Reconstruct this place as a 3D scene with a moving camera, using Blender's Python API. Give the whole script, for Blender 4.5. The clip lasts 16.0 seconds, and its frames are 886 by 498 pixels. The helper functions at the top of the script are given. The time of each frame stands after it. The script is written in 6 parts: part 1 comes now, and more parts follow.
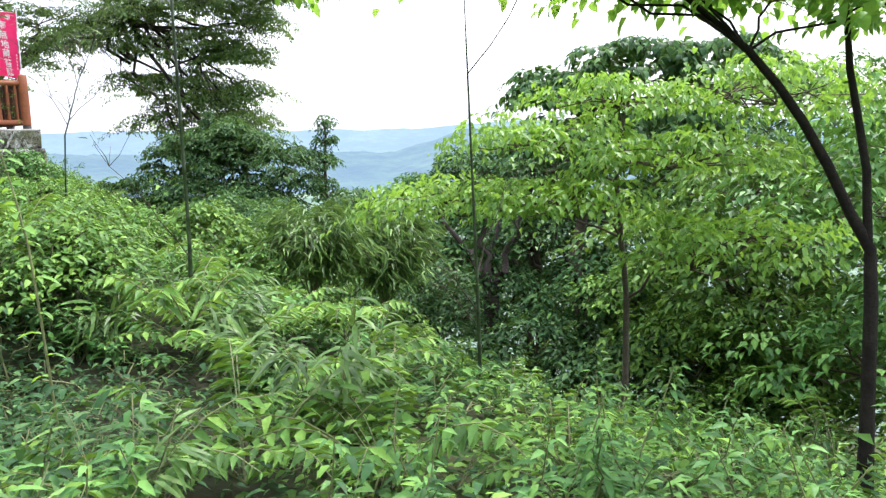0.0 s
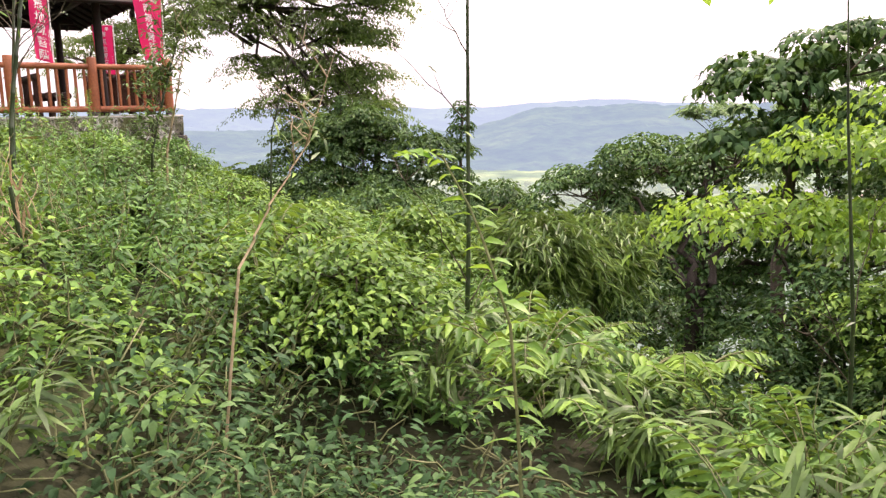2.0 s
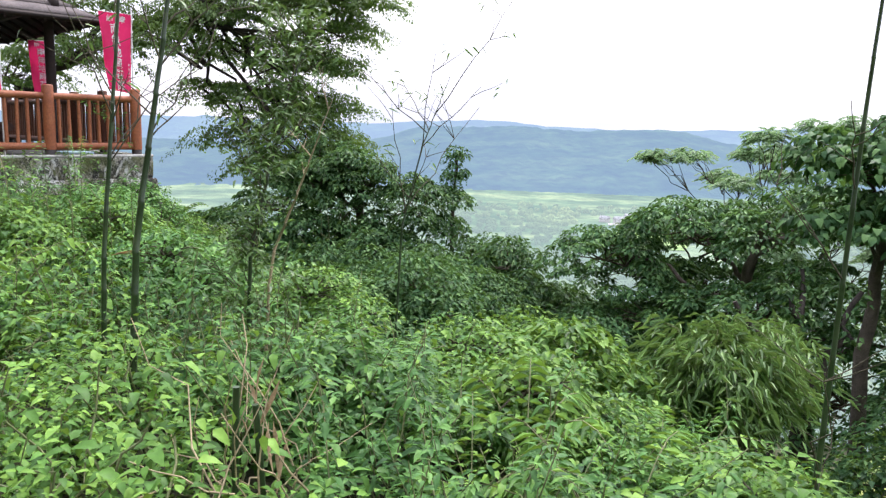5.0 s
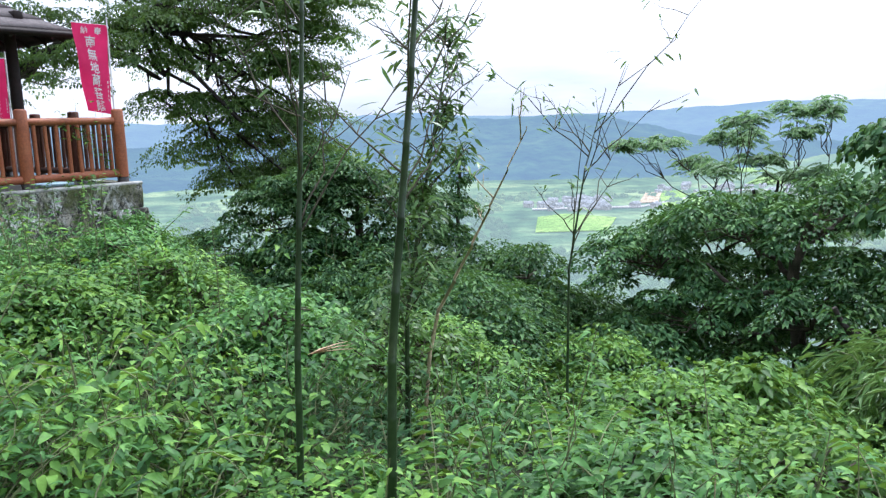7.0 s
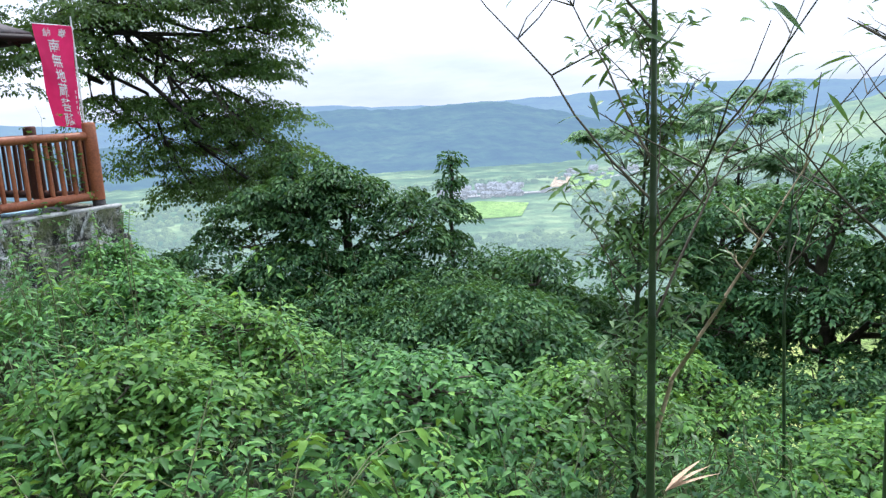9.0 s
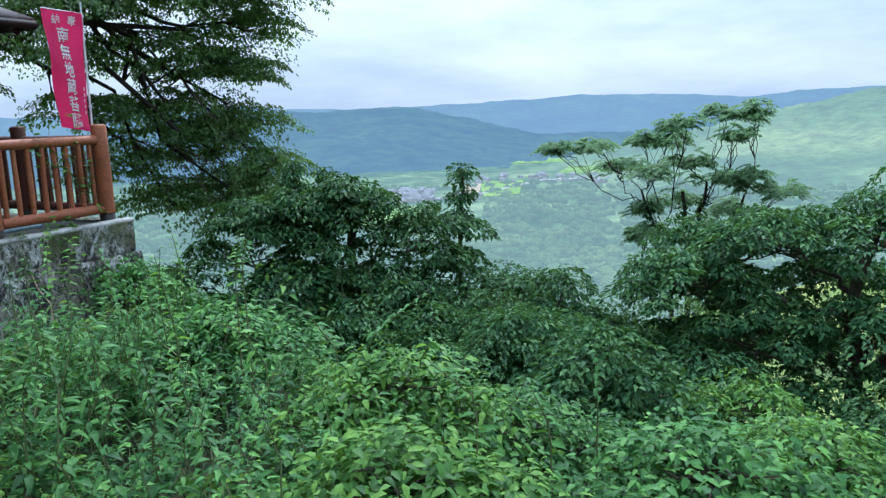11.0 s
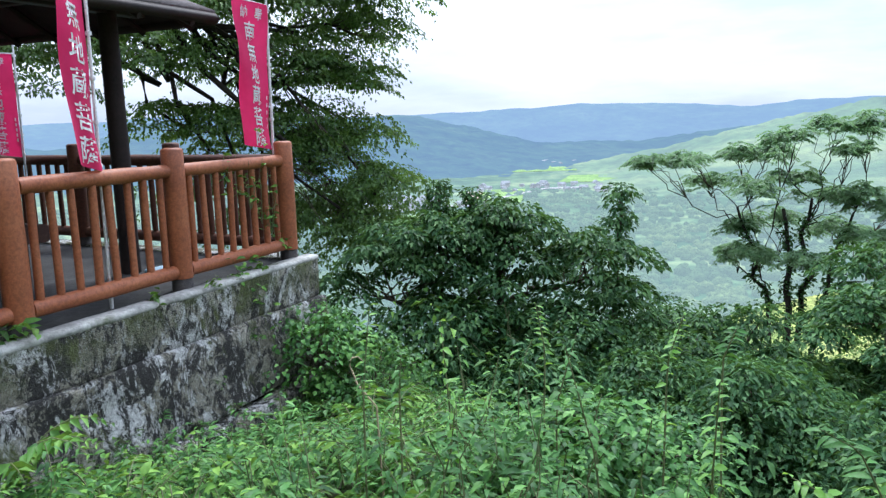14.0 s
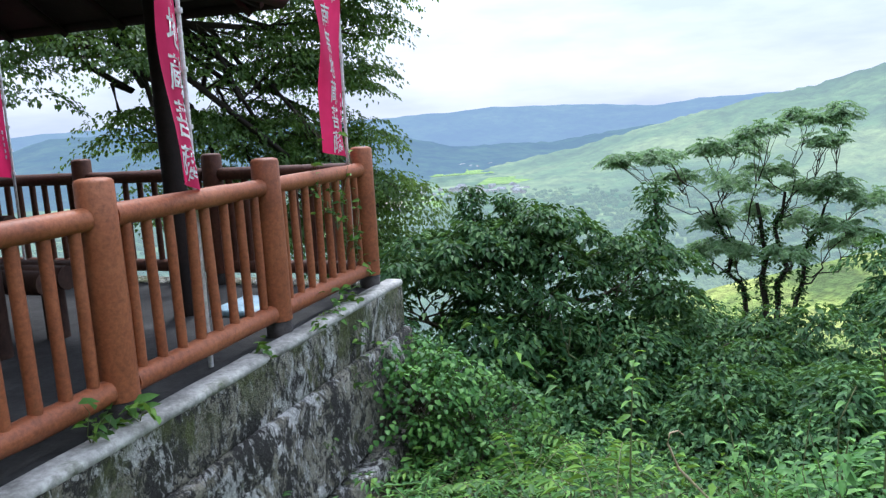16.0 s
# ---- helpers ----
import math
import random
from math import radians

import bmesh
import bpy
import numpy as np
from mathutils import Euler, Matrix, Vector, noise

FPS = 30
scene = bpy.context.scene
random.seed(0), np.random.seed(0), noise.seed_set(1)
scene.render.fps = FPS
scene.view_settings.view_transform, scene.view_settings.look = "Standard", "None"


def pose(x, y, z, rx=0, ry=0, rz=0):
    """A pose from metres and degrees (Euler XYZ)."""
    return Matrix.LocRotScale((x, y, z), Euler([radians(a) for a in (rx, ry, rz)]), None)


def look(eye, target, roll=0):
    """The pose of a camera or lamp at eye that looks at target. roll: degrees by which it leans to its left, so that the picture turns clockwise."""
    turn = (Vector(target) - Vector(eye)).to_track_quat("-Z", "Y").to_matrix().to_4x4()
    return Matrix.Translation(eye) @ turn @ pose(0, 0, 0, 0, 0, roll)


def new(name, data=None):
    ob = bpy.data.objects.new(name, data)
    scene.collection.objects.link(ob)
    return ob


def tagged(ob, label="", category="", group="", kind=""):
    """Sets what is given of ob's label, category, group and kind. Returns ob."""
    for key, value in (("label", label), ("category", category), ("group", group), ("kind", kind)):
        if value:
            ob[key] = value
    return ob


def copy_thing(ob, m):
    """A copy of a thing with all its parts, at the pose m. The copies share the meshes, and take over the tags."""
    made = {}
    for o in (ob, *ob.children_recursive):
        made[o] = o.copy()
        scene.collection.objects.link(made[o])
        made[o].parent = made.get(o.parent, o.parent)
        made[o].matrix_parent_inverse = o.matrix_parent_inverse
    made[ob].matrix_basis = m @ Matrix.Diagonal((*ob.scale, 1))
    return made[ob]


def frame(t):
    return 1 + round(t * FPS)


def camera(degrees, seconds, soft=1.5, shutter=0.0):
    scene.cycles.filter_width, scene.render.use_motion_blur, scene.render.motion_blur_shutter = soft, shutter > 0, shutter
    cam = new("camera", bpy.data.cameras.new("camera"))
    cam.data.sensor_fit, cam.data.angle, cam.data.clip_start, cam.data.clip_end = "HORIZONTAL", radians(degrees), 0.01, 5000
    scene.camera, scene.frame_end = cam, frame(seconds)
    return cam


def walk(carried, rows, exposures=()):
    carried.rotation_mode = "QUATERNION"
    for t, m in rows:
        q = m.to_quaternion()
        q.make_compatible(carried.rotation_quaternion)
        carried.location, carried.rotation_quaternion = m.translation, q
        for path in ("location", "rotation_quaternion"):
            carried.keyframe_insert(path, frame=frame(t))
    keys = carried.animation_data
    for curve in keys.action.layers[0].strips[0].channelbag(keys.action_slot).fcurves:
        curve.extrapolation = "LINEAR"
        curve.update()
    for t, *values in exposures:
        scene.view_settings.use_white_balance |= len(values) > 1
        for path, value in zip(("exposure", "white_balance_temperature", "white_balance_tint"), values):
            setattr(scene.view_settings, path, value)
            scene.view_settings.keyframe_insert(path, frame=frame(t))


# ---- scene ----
cam = camera(60.68, 16.0, 1.35)
PATH = [
    (0.0, pose(5.515, -2.197, -0.944, 81.23, 1.30, 10.05)),
    (0.5, pose(5.112, -2.060, -0.920, 80.47, 0.72, 10.21)),
    (1.0, pose(4.655, -1.885, -0.813, 81.40, 1.52, 13.80)),
    (1.5, pose(4.204, -1.802, -0.775, 81.37, 0.26, 14.62)),
    (2.0, pose(3.783, -1.692, -0.734, 79.75, 0.98, 15.18)),
    (2.5, pose(3.351, -1.494, -0.612, 79.15, 2.11, 15.51)),
    (3.0, pose(2.941, -1.380, -0.547, 80.14, 1.25, 14.06)),
    (3.5, pose(2.575, -1.192, -0.492, 80.79, -0.26, 11.26)),
    (4.0, pose(2.136, -1.011, -0.358, 81.35, -1.70, 10.59)),
    (6.5, pose(0.016, -0.012, -0.024, 80.31, 1.17, 0.40)),
    (7.0, pose(-0.385, 0.207, 0.042, 80.45, 1.58, 0.56)),
    (7.5, pose(-0.728, 0.417, 0.126, 79.85, 1.60, -4.19)),
    (8.0, pose(-1.065, 0.715, 0.182, 80.03, 2.39, -5.61)),
    (8.5, pose(-1.461, 0.936, 0.212, 79.40, 2.19, -5.19)),
    (9.0, pose(-1.816, 1.198, 0.265, 79.47, 3.36, -6.28)),
    (9.5, pose(-2.163, 1.490, 0.292, 79.94, 3.22, -5.39)),
    (10.0, pose(-2.574, 1.725, 0.330, 79.76, 2.75, -7.44)),
    (12.5, pose(-4.404, 3.229, 0.442, 79.16, 1.39, -18.24)),
    (13.0, pose(-4.684, 3.595, 0.440, 78.79, 1.57, -18.88)),
    (13.5, pose(-4.995, 3.968, 0.494, 79.68, 1.48, -14.18)),
    (14.0, pose(-5.316, 4.302, 0.519, 80.19, 1.46, -12.87)),
    (14.5, pose(-5.623, 4.691, 0.528, 80.36, 0.83, -14.55)),
    (15.0, pose(-5.904, 4.978, 0.518, 81.25, 1.90, -18.53)),
    (15.5, pose(-6.166, 5.325, 0.523, 80.36, 3.44, -23.91)),
    (16.0, pose(-6.489, 5.670, 0.512, 80.38, 3.08, -19.23)),
]
EXPO = [(0.0, 0.9, 6200, 16), (1.0, 0.82, 6900, 25), (2.5, 0.75, 7500, 37), (4.0, 0.64, 6800, 28), (6.4, 0.38, 5700, 16), (10.0, 0.2, 5500, 11),
        (11.6, -0.25, 4950, 4), (12.5, -0.3, 5050, 4), (13.2, 0.1, 5280, 13), (14.0, 0.24, 5500, 13), (16.0, 0.14, 5520, 14)]
walk(cam, PATH, EXPO)

# ---- sky and light ----
SUN_EL, SUN_AZ = 58.0, 22.0
world = bpy.data.worlds.new("sky")
scene.world = world
world.use_nodes = True
wn, wl = world.node_tree.nodes, world.node_tree.links
wn.clear()
sky = wn.new("ShaderNodeTexSky")
sky.sky_type, sky.sun_disc = "NISHITA", False
sky.sun_elevation, sky.sun_rotation = radians(SUN_EL), radians(SUN_AZ)
sky.air_density, sky.dust_density = 1.2, 3.0
tc = wn.new("ShaderNodeTexCoord")
mp = wn.new("ShaderNodeMapping")
mp.inputs["Scale"].default_value = (1.0, 1.0, 4.5)
cn = wn.new("ShaderNodeTexNoise")
cn.inputs["Scale"].default_value, cn.inputs["Detail"].default_value, cn.inputs["Roughness"].default_value = 2.2, 7.0, 0.55
cr = wn.new("ShaderNodeValToRGB")
cr.color_ramp.elements[0].position, cr.color_ramp.elements[0].color = 0.36, (8.8, 9.5, 10.8, 1)
cr.color_ramp.elements[1].position, cr.color_ramp.elements[1].color = 0.66, (14.5, 14.5, 14.3, 1)
cm = wn.new("ShaderNodeMixRGB")
cm.inputs["Fac"].default_value = 0.86
bg = wn.new("ShaderNodeBackground")
bg.inputs["Strength"].default_value = 0.1
wo = wn.new("ShaderNodeOutputWorld")
wl.new(tc.outputs["Generated"], mp.inputs["Vector"])
wl.new(mp.outputs["Vector"], cn.inputs["Vector"])
wl.new(cn.outputs["Fac"], cr.inputs["Fac"])
wl.new(sky.outputs["Color"], cm.inputs["Color1"])
wl.new(cr.outputs["Color"], cm.inputs["Color2"])
sep, zen, gain = wn.new("ShaderNodeSeparateXYZ"), wn.new("ShaderNodeMath"), wn.new("ShaderNodeMixRGB")
zen.operation, zen.inputs[1].default_value, zen.inputs[2].default_value, zen.use_clamp = "MULTIPLY_ADD", 1.2, 0.8, False   # an overcast sky is brightest overhead
gain.blend_type, gain.inputs["Fac"].default_value = "MULTIPLY", 1.0
wl.new(tc.outputs["Generated"], sep.inputs["Vector"])
wl.new(sep.outputs["Z"], zen.inputs[0])
wl.new(cm.outputs["Color"], gain.inputs["Color1"])
wl.new(zen.outputs[0], gain.inputs["Color2"])
wl.new(gain.outputs["Color"], bg.inputs["Color"])
wl.new(bg.outputs["Background"], wo.inputs["Surface"])
sun = new("sun", bpy.data.lights.new("sun", "SUN"))
sun.data.energy, sun.data.angle, sun.data.color = 3.6, radians(11), (1.0, 0.95, 0.86)
a, e = radians(SUN_AZ), radians(SUN_EL)
sun.matrix_world = look((0, 0, 30), Vector((0, 0, 30)) - Vector((math.sin(a) * math.cos(e), math.cos(a) * math.cos(e), math.sin(e))))


# ---- materials ----
def shader(name):
    m = bpy.data.materials.new(name)
    m.use_nodes = True
    return m, m.node_tree.nodes, m.node_tree.links, m.node_tree.nodes["Principled BSDF"]


def noise_node(nt, scale, detail=4.0, rough=0.6, coord="Object"):
    t = nt.nodes.new("ShaderNodeTexCoord")
    n = nt.nodes.new("ShaderNodeTexNoise")
    n.inputs["Scale"].default_value, n.inputs["Detail"].default_value, n.inputs["Roughness"].default_value = scale, detail, rough
    nt.links.new(t.outputs[coord], n.inputs["Vector"])
    return n.outputs["Fac"]


def ramp(nt, fac, stops):
    r = nt.nodes.new("ShaderNodeValToRGB")
    el = r.color_ramp.elements
    while len(el) < len(stops):
        el.new(0.5)
    for i, (p, c) in enumerate(stops):
        el[i].position, el[i].color = p, (*c, 1)
    nt.links.new(fac, r.inputs["Fac"])
    return r.outputs["Color"]


def mix(nt, fac, a, b, mode="MIX"):
    n = nt.nodes.new("ShaderNodeMixRGB")
    n.blend_type = mode
    for sock, v in ((n.inputs["Fac"], fac), (n.inputs["Color1"], a), (n.inputs["Color2"], b)):
        if isinstance(v, (int, float)):
            sock.default_value = v
        elif isinstance(v, tuple):
            sock.default_value = (*v, 1)
        else:
            nt.links.new(v, sock)
    return n.outputs["Color"]


def bump(nt, b, fac, strength, dist):
    n = nt.nodes.new("ShaderNodeBump")
    n.inputs["Strength"].default_value, n.inputs["Distance"].default_value = strength, dist
    nt.links.new(fac, n.inputs["Height"])
    nt.links.new(n.outputs["Normal"], b.inputs["Normal"])


def surface(name, stops, scale, rough=0.8, bump_s=0.5, bump_d=0.01, fine=None, spec=0.3, coord="Object"):
    """A rough surface: coarse colour patches, fine grain, relief."""
    m, n, l, b = shader(name)
    nt = m.node_tree
    coarse = noise_node(nt, scale, 6.0, 0.65, coord)
    small = noise_node(nt, fine or scale * 9, 5.0, 0.7, coord)
    col = ramp(nt, coarse, stops)
    grain = ramp(nt, small, [(0.3, (0.62, 0.62, 0.62)), (0.7, (1.25, 1.25, 1.25))])
    l.new(mix(nt, 1.0, col, grain, "MULTIPLY"), b.inputs["Base Color"])
    b.inputs["Roughness"].default_value = rough
    b.inputs["Specular IOR Level"].default_value = spec
    bump(nt, b, small, bump_s, bump_d)
    return m


def leaf_material(name, dark, mid, light, through_col, rough=0.45, trans=0.2, spec=0.3):
    """Leaf: colour varies from leaf to leaf and from plant to plant; a share of light passes through."""
    m, n, l, b = shader(name)
    nt = m.node_tree
    geo = n.new("ShaderNodeNewGeometry")
    oi = n.new("ShaderNodeObjectInfo")
    patch = noise_node(nt, 1.1, 2.0, 0.5)
    add = n.new("ShaderNodeMath")
    add.operation = "MULTIPLY_ADD"
    l.new(geo.outputs["Random Per Island"], add.inputs[0])
    add.inputs[1].default_value = 0.62
    half = n.new("ShaderNodeMath")
    half.operation = "MULTIPLY"
    l.new(patch, half.inputs[0])
    half.inputs[1].default_value = 0.38
    l.new(half.outputs[0], add.inputs[2])
    col = ramp(nt, add.outputs[0], [(0.08, dark), (0.5, mid), (0.92, light)])
    hue = n.new("ShaderNodeHueSaturation")
    mr = n.new("ShaderNodeMapRange")
    mr.inputs["To Min"].default_value, mr.inputs["To Max"].default_value = 0.85, 1.2
    l.new(oi.outputs["Random"], mr.inputs["Value"])
    l.new(mr.outputs["Result"], hue.inputs["Value"])
    l.new(col, hue.inputs["Color"])
    mottle = ramp(nt, noise_node(nt, 55, 3.0, 0.6), [(0.3, (0.78, 0.78, 0.78)), (0.7, (1.2, 1.2, 1.2))])
    l.new(mix(nt, 1.0, hue.outputs["Color"], mottle, "MULTIPLY"), b.inputs["Base Color"])
    b.inputs["Roughness"].default_value = rough
    b.inputs["Specular IOR Level"].default_value = spec
    tr = n.new("ShaderNodeBsdfTranslucent")
    l.new(mix(nt, 0.6, hue.outputs["Color"], through_col), tr.inputs["Color"])
    ms = n.new("ShaderNodeMixShader")
    ms.inputs["Fac"].default_value = trans
    l.new(b.outputs["BSDF"], ms.inputs[1])
    l.new(tr.outputs["BSDF"], ms.inputs[2])
    l.new(ms.outputs["Shader"], n["Material Output"].inputs["Surface"])
    return m


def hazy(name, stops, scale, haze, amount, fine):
    """Far land: forest, field or house colour mixed with emission that imitates lit haze."""
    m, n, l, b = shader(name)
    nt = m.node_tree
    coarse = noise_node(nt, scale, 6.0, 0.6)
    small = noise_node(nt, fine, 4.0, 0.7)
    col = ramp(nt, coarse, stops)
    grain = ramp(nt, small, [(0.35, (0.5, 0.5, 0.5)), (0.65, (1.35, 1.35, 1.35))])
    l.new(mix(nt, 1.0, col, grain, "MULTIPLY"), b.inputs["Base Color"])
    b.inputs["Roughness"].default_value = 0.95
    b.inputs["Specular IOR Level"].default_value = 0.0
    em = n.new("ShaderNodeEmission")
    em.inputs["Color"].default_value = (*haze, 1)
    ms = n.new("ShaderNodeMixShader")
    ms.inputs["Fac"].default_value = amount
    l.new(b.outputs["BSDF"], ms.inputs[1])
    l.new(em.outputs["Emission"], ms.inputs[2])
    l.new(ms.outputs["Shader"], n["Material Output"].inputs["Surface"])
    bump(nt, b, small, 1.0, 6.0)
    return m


M_SOIL = surface("mossy_soil", [(0.3, (0.02, 0.017, 0.01)), (0.5, (0.032, 0.038, 0.015)), (0.7, (0.06, 0.075, 0.024))], 0.35, 0.95, 0.8, 0.03)
M_BARK = surface("bark", [(0.3, (0.05, 0.042, 0.035)), (0.6, (0.10, 0.085, 0.065)), (0.8, (0.14, 0.13, 0.10))], 5.0, 0.9, 0.9, 0.012, 60)
M_TWIG = surface("twig_bark", [(0.3, (0.05, 0.045, 0.03)), (0.7, (0.11, 0.095, 0.06))], 8.0, 0.85, 0.4, 0.004)
M_STEM = surface("green_stem", [(0.3, (0.10, 0.13, 0.05)), (0.7, (0.19, 0.20, 0.09))], 6.0, 0.6, 0.2, 0.003)
M_CULM = surface("bamboo_culm", [(0.3, (0.012, 0.028, 0.010)), (0.55, (0.028, 0.052, 0.018)), (0.8, (0.06, 0.07, 0.03))], 4.0, 0.35, 0.15, 0.002, spec=0.5)
M_DRY = surface("dry_bamboo", [(0.3, (0.28, 0.22, 0.13)), (0.6, (0.42, 0.34, 0.21)), (0.8, (0.2, 0.14, 0.08))], 5.0, 0.7, 0.3, 0.003)
M_SHEATH = surface("dry_sheath", [(0.3, (0.34, 0.22, 0.12)), (0.7, (0.52, 0.38, 0.24))], 9.0, 0.7, 0.4, 0.003)
L_WEED = leaf_material("weed_leaf", (0.014, 0.042, 0.015), (0.060, 0.160, 0.038), (0.16, 0.32, 0.07), (0.22, 0.42, 0.05), 0.5, 0.2, 0.16)
L_VINE = leaf_material("vine_leaf", (0.016, 0.048, 0.011), (0.078, 0.185, 0.032), (0.21, 0.36, 0.06), (0.30, 0.48, 0.05), 0.5, 0.2, 0.15)
L_GRASS = leaf_material("bamboo_leaf", (0.025, 0.06, 0.016), (0.08, 0.17, 0.036), (0.17, 0.29, 0.065), (0.25, 0.38, 0.08))
L_DARK = leaf_material("dark_leaf", (0.010, 0.030, 0.012), (0.040, 0.104, 0.038), (0.14, 0.255, 0.082), (0.18, 0.34, 0.045), 0.52, 0.2, 0.1)
L_MAPLE = leaf_material("fine_leaf", (0.014, 0.038, 0.011), (0.036, 0.082, 0.02), (0.105, 0.18, 0.042), (0.26, 0.42, 0.055), 0.5, 0.4)
L_SILK = leaf_material("feather_leaf", (0.10, 0.19, 0.10), (0.18, 0.30, 0.155), (0.27, 0.40, 0.21), (0.27, 0.44, 0.15), 0.5, 0.48)
L_BRIGHT = leaf_material("bright_leaf", (0.055, 0.15, 0.026), (0.13, 0.29, 0.047), (0.25, 0.43, 0.08), (0.38, 0.62, 0.06), 0.45, 0.4)


# ---- mesh helpers ----
class Geo:
    """Vertices and faces gathered for one mesh."""
    def __init__(self):
        self.v, self.f, self.n = [], [], 0

    def add(self, v, f):
        v = np.asarray(v, float).reshape(-1, 3)
        self.v.append(v)
        self.f.append(np.asarray(f, int) + self.n)
        self.n += len(v)
        return self

    def mesh(self, name, material, smooth=False):
        me = bpy.data.meshes.new(name)
        if self.v:
            V = np.concatenate(self.v)
            loops = np.concatenate([f.ravel() for f in self.f])
            sizes = np.concatenate([np.full(len(f), f.shape[1]) for f in self.f])
            starts = np.concatenate([[0], np.cumsum(sizes)[:-1]])
            me.vertices.add(len(V))
            me.vertices.foreach_set("co", V.ravel())
            me.loops.add(len(loops))
            me.loops.foreach_set("vertex_index", loops.astype(np.int32))
            me.polygons.add(len(sizes))
            me.polygons.foreach_set("loop_start", starts.astype(np.int32))
            if smooth:
                me.polygons.foreach_set("use_smooth", np.ones(len(sizes), bool))
            me.update(calc_edges=True)
            me.validate()
        me.materials.append(material)
        return me


def part(name, geo, material, parent, label="", smooth=False):
    ob = new(name, geo.mesh(name, material, smooth) if isinstance(geo, Geo) else geo)
    ob.parent = parent
    return tagged(ob, label)


def thing(name, place, label, category, group="", kind=""):
    ob = new(name)
    ob.location = place
    return tagged(ob, label, category, group, kind)


def unit(v):
    v = np.asarray(v, float)
    return v / np.maximum(np.linalg.norm(v, axis=-1, keepdims=True), 1e-9)


def tube(geo, pts, radii, sides=6, cap=True):
    pts = np.asarray(pts, float)
    radii = np.broadcast_to(np.asarray(radii, float), (len(pts),))
    d = unit(np.gradient(pts, axis=0))
    ref = np.where(np.abs(d[:, 2:3]) > 0.9, [[1.0, 0, 0]], [[0, 0, 1.0]])
    u = unit(np.cross(d, ref))
    w = np.cross(d, u)
    ang = np.arange(sides) * 2 * np.pi / sides
    ring = pts[:, None] + radii[:, None, None] * (np.cos(ang)[None, :, None] * u[:, None] + np.sin(ang)[None, :, None] * w[:, None])
    n = len(pts)
    i = np.arange(n - 1)[:, None] * sides
    j = np.arange(sides)[None]
    k = (j + 1) % sides
    geo.add(ring.reshape(-1, 3), np.stack([i + j, i + k, i + sides + k, i + sides + j], -1).reshape(-1, 4))
    if cap:
        for end in (0, n - 1):
            c = np.concatenate([ring[end], pts[end][None]])
            geo.add(c, np.stack([np.arange(sides), (np.arange(sides) + 1) % sides, np.full(sides, sides)], -1))
    return geo


def bent(p, q, rng, n=6, wob=0.08, lift=0.0):
    """A slightly crooked line from p to q."""
    p, q = np.asarray(p, float), np.asarray(q, float)
    t = np.linspace(0, 1, n)[:, None]
    L = np.linalg.norm(q - p)
    off = rng.normal(0, wob * L, (n, 3)) * np.sin(np.pi * t)
    return p + (q - p) * t + off + np.array([0, 0, lift * L]) * np.sin(np.pi * t)


def leaves(geo, pos, dirs, nrm, length, width, fold=0.25, droop=0.12, full=True):
    """Leaves with a folded midrib and a bent tip: base at pos, growing along dirs."""
    n = len(pos)
    if not n:
        return geo
    d = unit(dirs)
    s = unit(np.cross(d, nrm))
    u = np.cross(s, d)
    L = np.broadcast_to(length, (n,))[:, None]
    W = np.broadcast_to(width, (n,))[:, None]
    P = lambda a, b, c: pos + d * L * a + s * W * b + u * W * c
    tip = P(1.0, 0, 0) - u * L * droop
    rib = P(0.5, 0, 0)
    if full:
        v = np.stack([P(0, 0, 0), P(0.3, 0.5, fold), P(0.68, 0.38, fold * 0.7) - u * L * droop * 0.4, tip, P(0.68, -0.38, fold * 0.7) - u * L * droop * 0.4, P(0.3, -0.5, fold), rib], 1)
        f = np.array([[0, 6, 1], [1, 6, 2], [2, 6, 3], [3, 6, 4], [4, 6, 5], [5, 6, 0]])
    else:
        v = np.stack([P(0, 0, 0), P(0.42, 0.5, fold), tip, P(0.42, -0.5, fold)], 1)
        f = np.array([[0, 2, 1], [0, 3, 2]])
    m = v.shape[1]
    geo.add(v.reshape(-1, 3), (f[None] + (np.arange(n) * m)[:, None, None]).reshape(-1, 3))
    return geo


def lathe(geo, profile, sides=16, at=(0, 0, 0)):
    """A turned shape round the z axis from (radius, height) pairs."""
    return tube(geo, [(at[0], at[1], at[2] + h) for r, h in profile], [max(r, 1e-4) for r, h in profile], sides, cap=False)


def box(geo, lo, hi, m=None, chamfer=0.006):
    """A chamfered box, laid out by the pose m."""
    bm = bmesh.new()
    bmesh.ops.create_cube(bm, size=1)
    lo, hi = np.asarray(lo, float), np.asarray(hi, float)
    for v in bm.verts:
        v.co = Vector((lo + hi) / 2 + np.array(v.co) * (hi - lo))
    if chamfer:
        bmesh.ops.bevel(bm, geom=bm.edges[:], offset=min(chamfer, 0.3 * (hi - lo).min()), segments=1, affect="EDGES")
    bmesh.ops.triangulate(bm, faces=bm.faces[:])
    bm.verts.index_update()
    V = np.array([(m @ v.co if m else v.co)[:] for v in bm.verts])
    F = np.array([[v.index for v in f.verts] for f in bm.faces])
    bm.free()
    return geo.add(V, F)


# ---- the lie of the land ----
O, DS, DU = np.array([5.5, -2.2]), np.array([-0.836, 0.549]), np.array([0.549, 0.836])


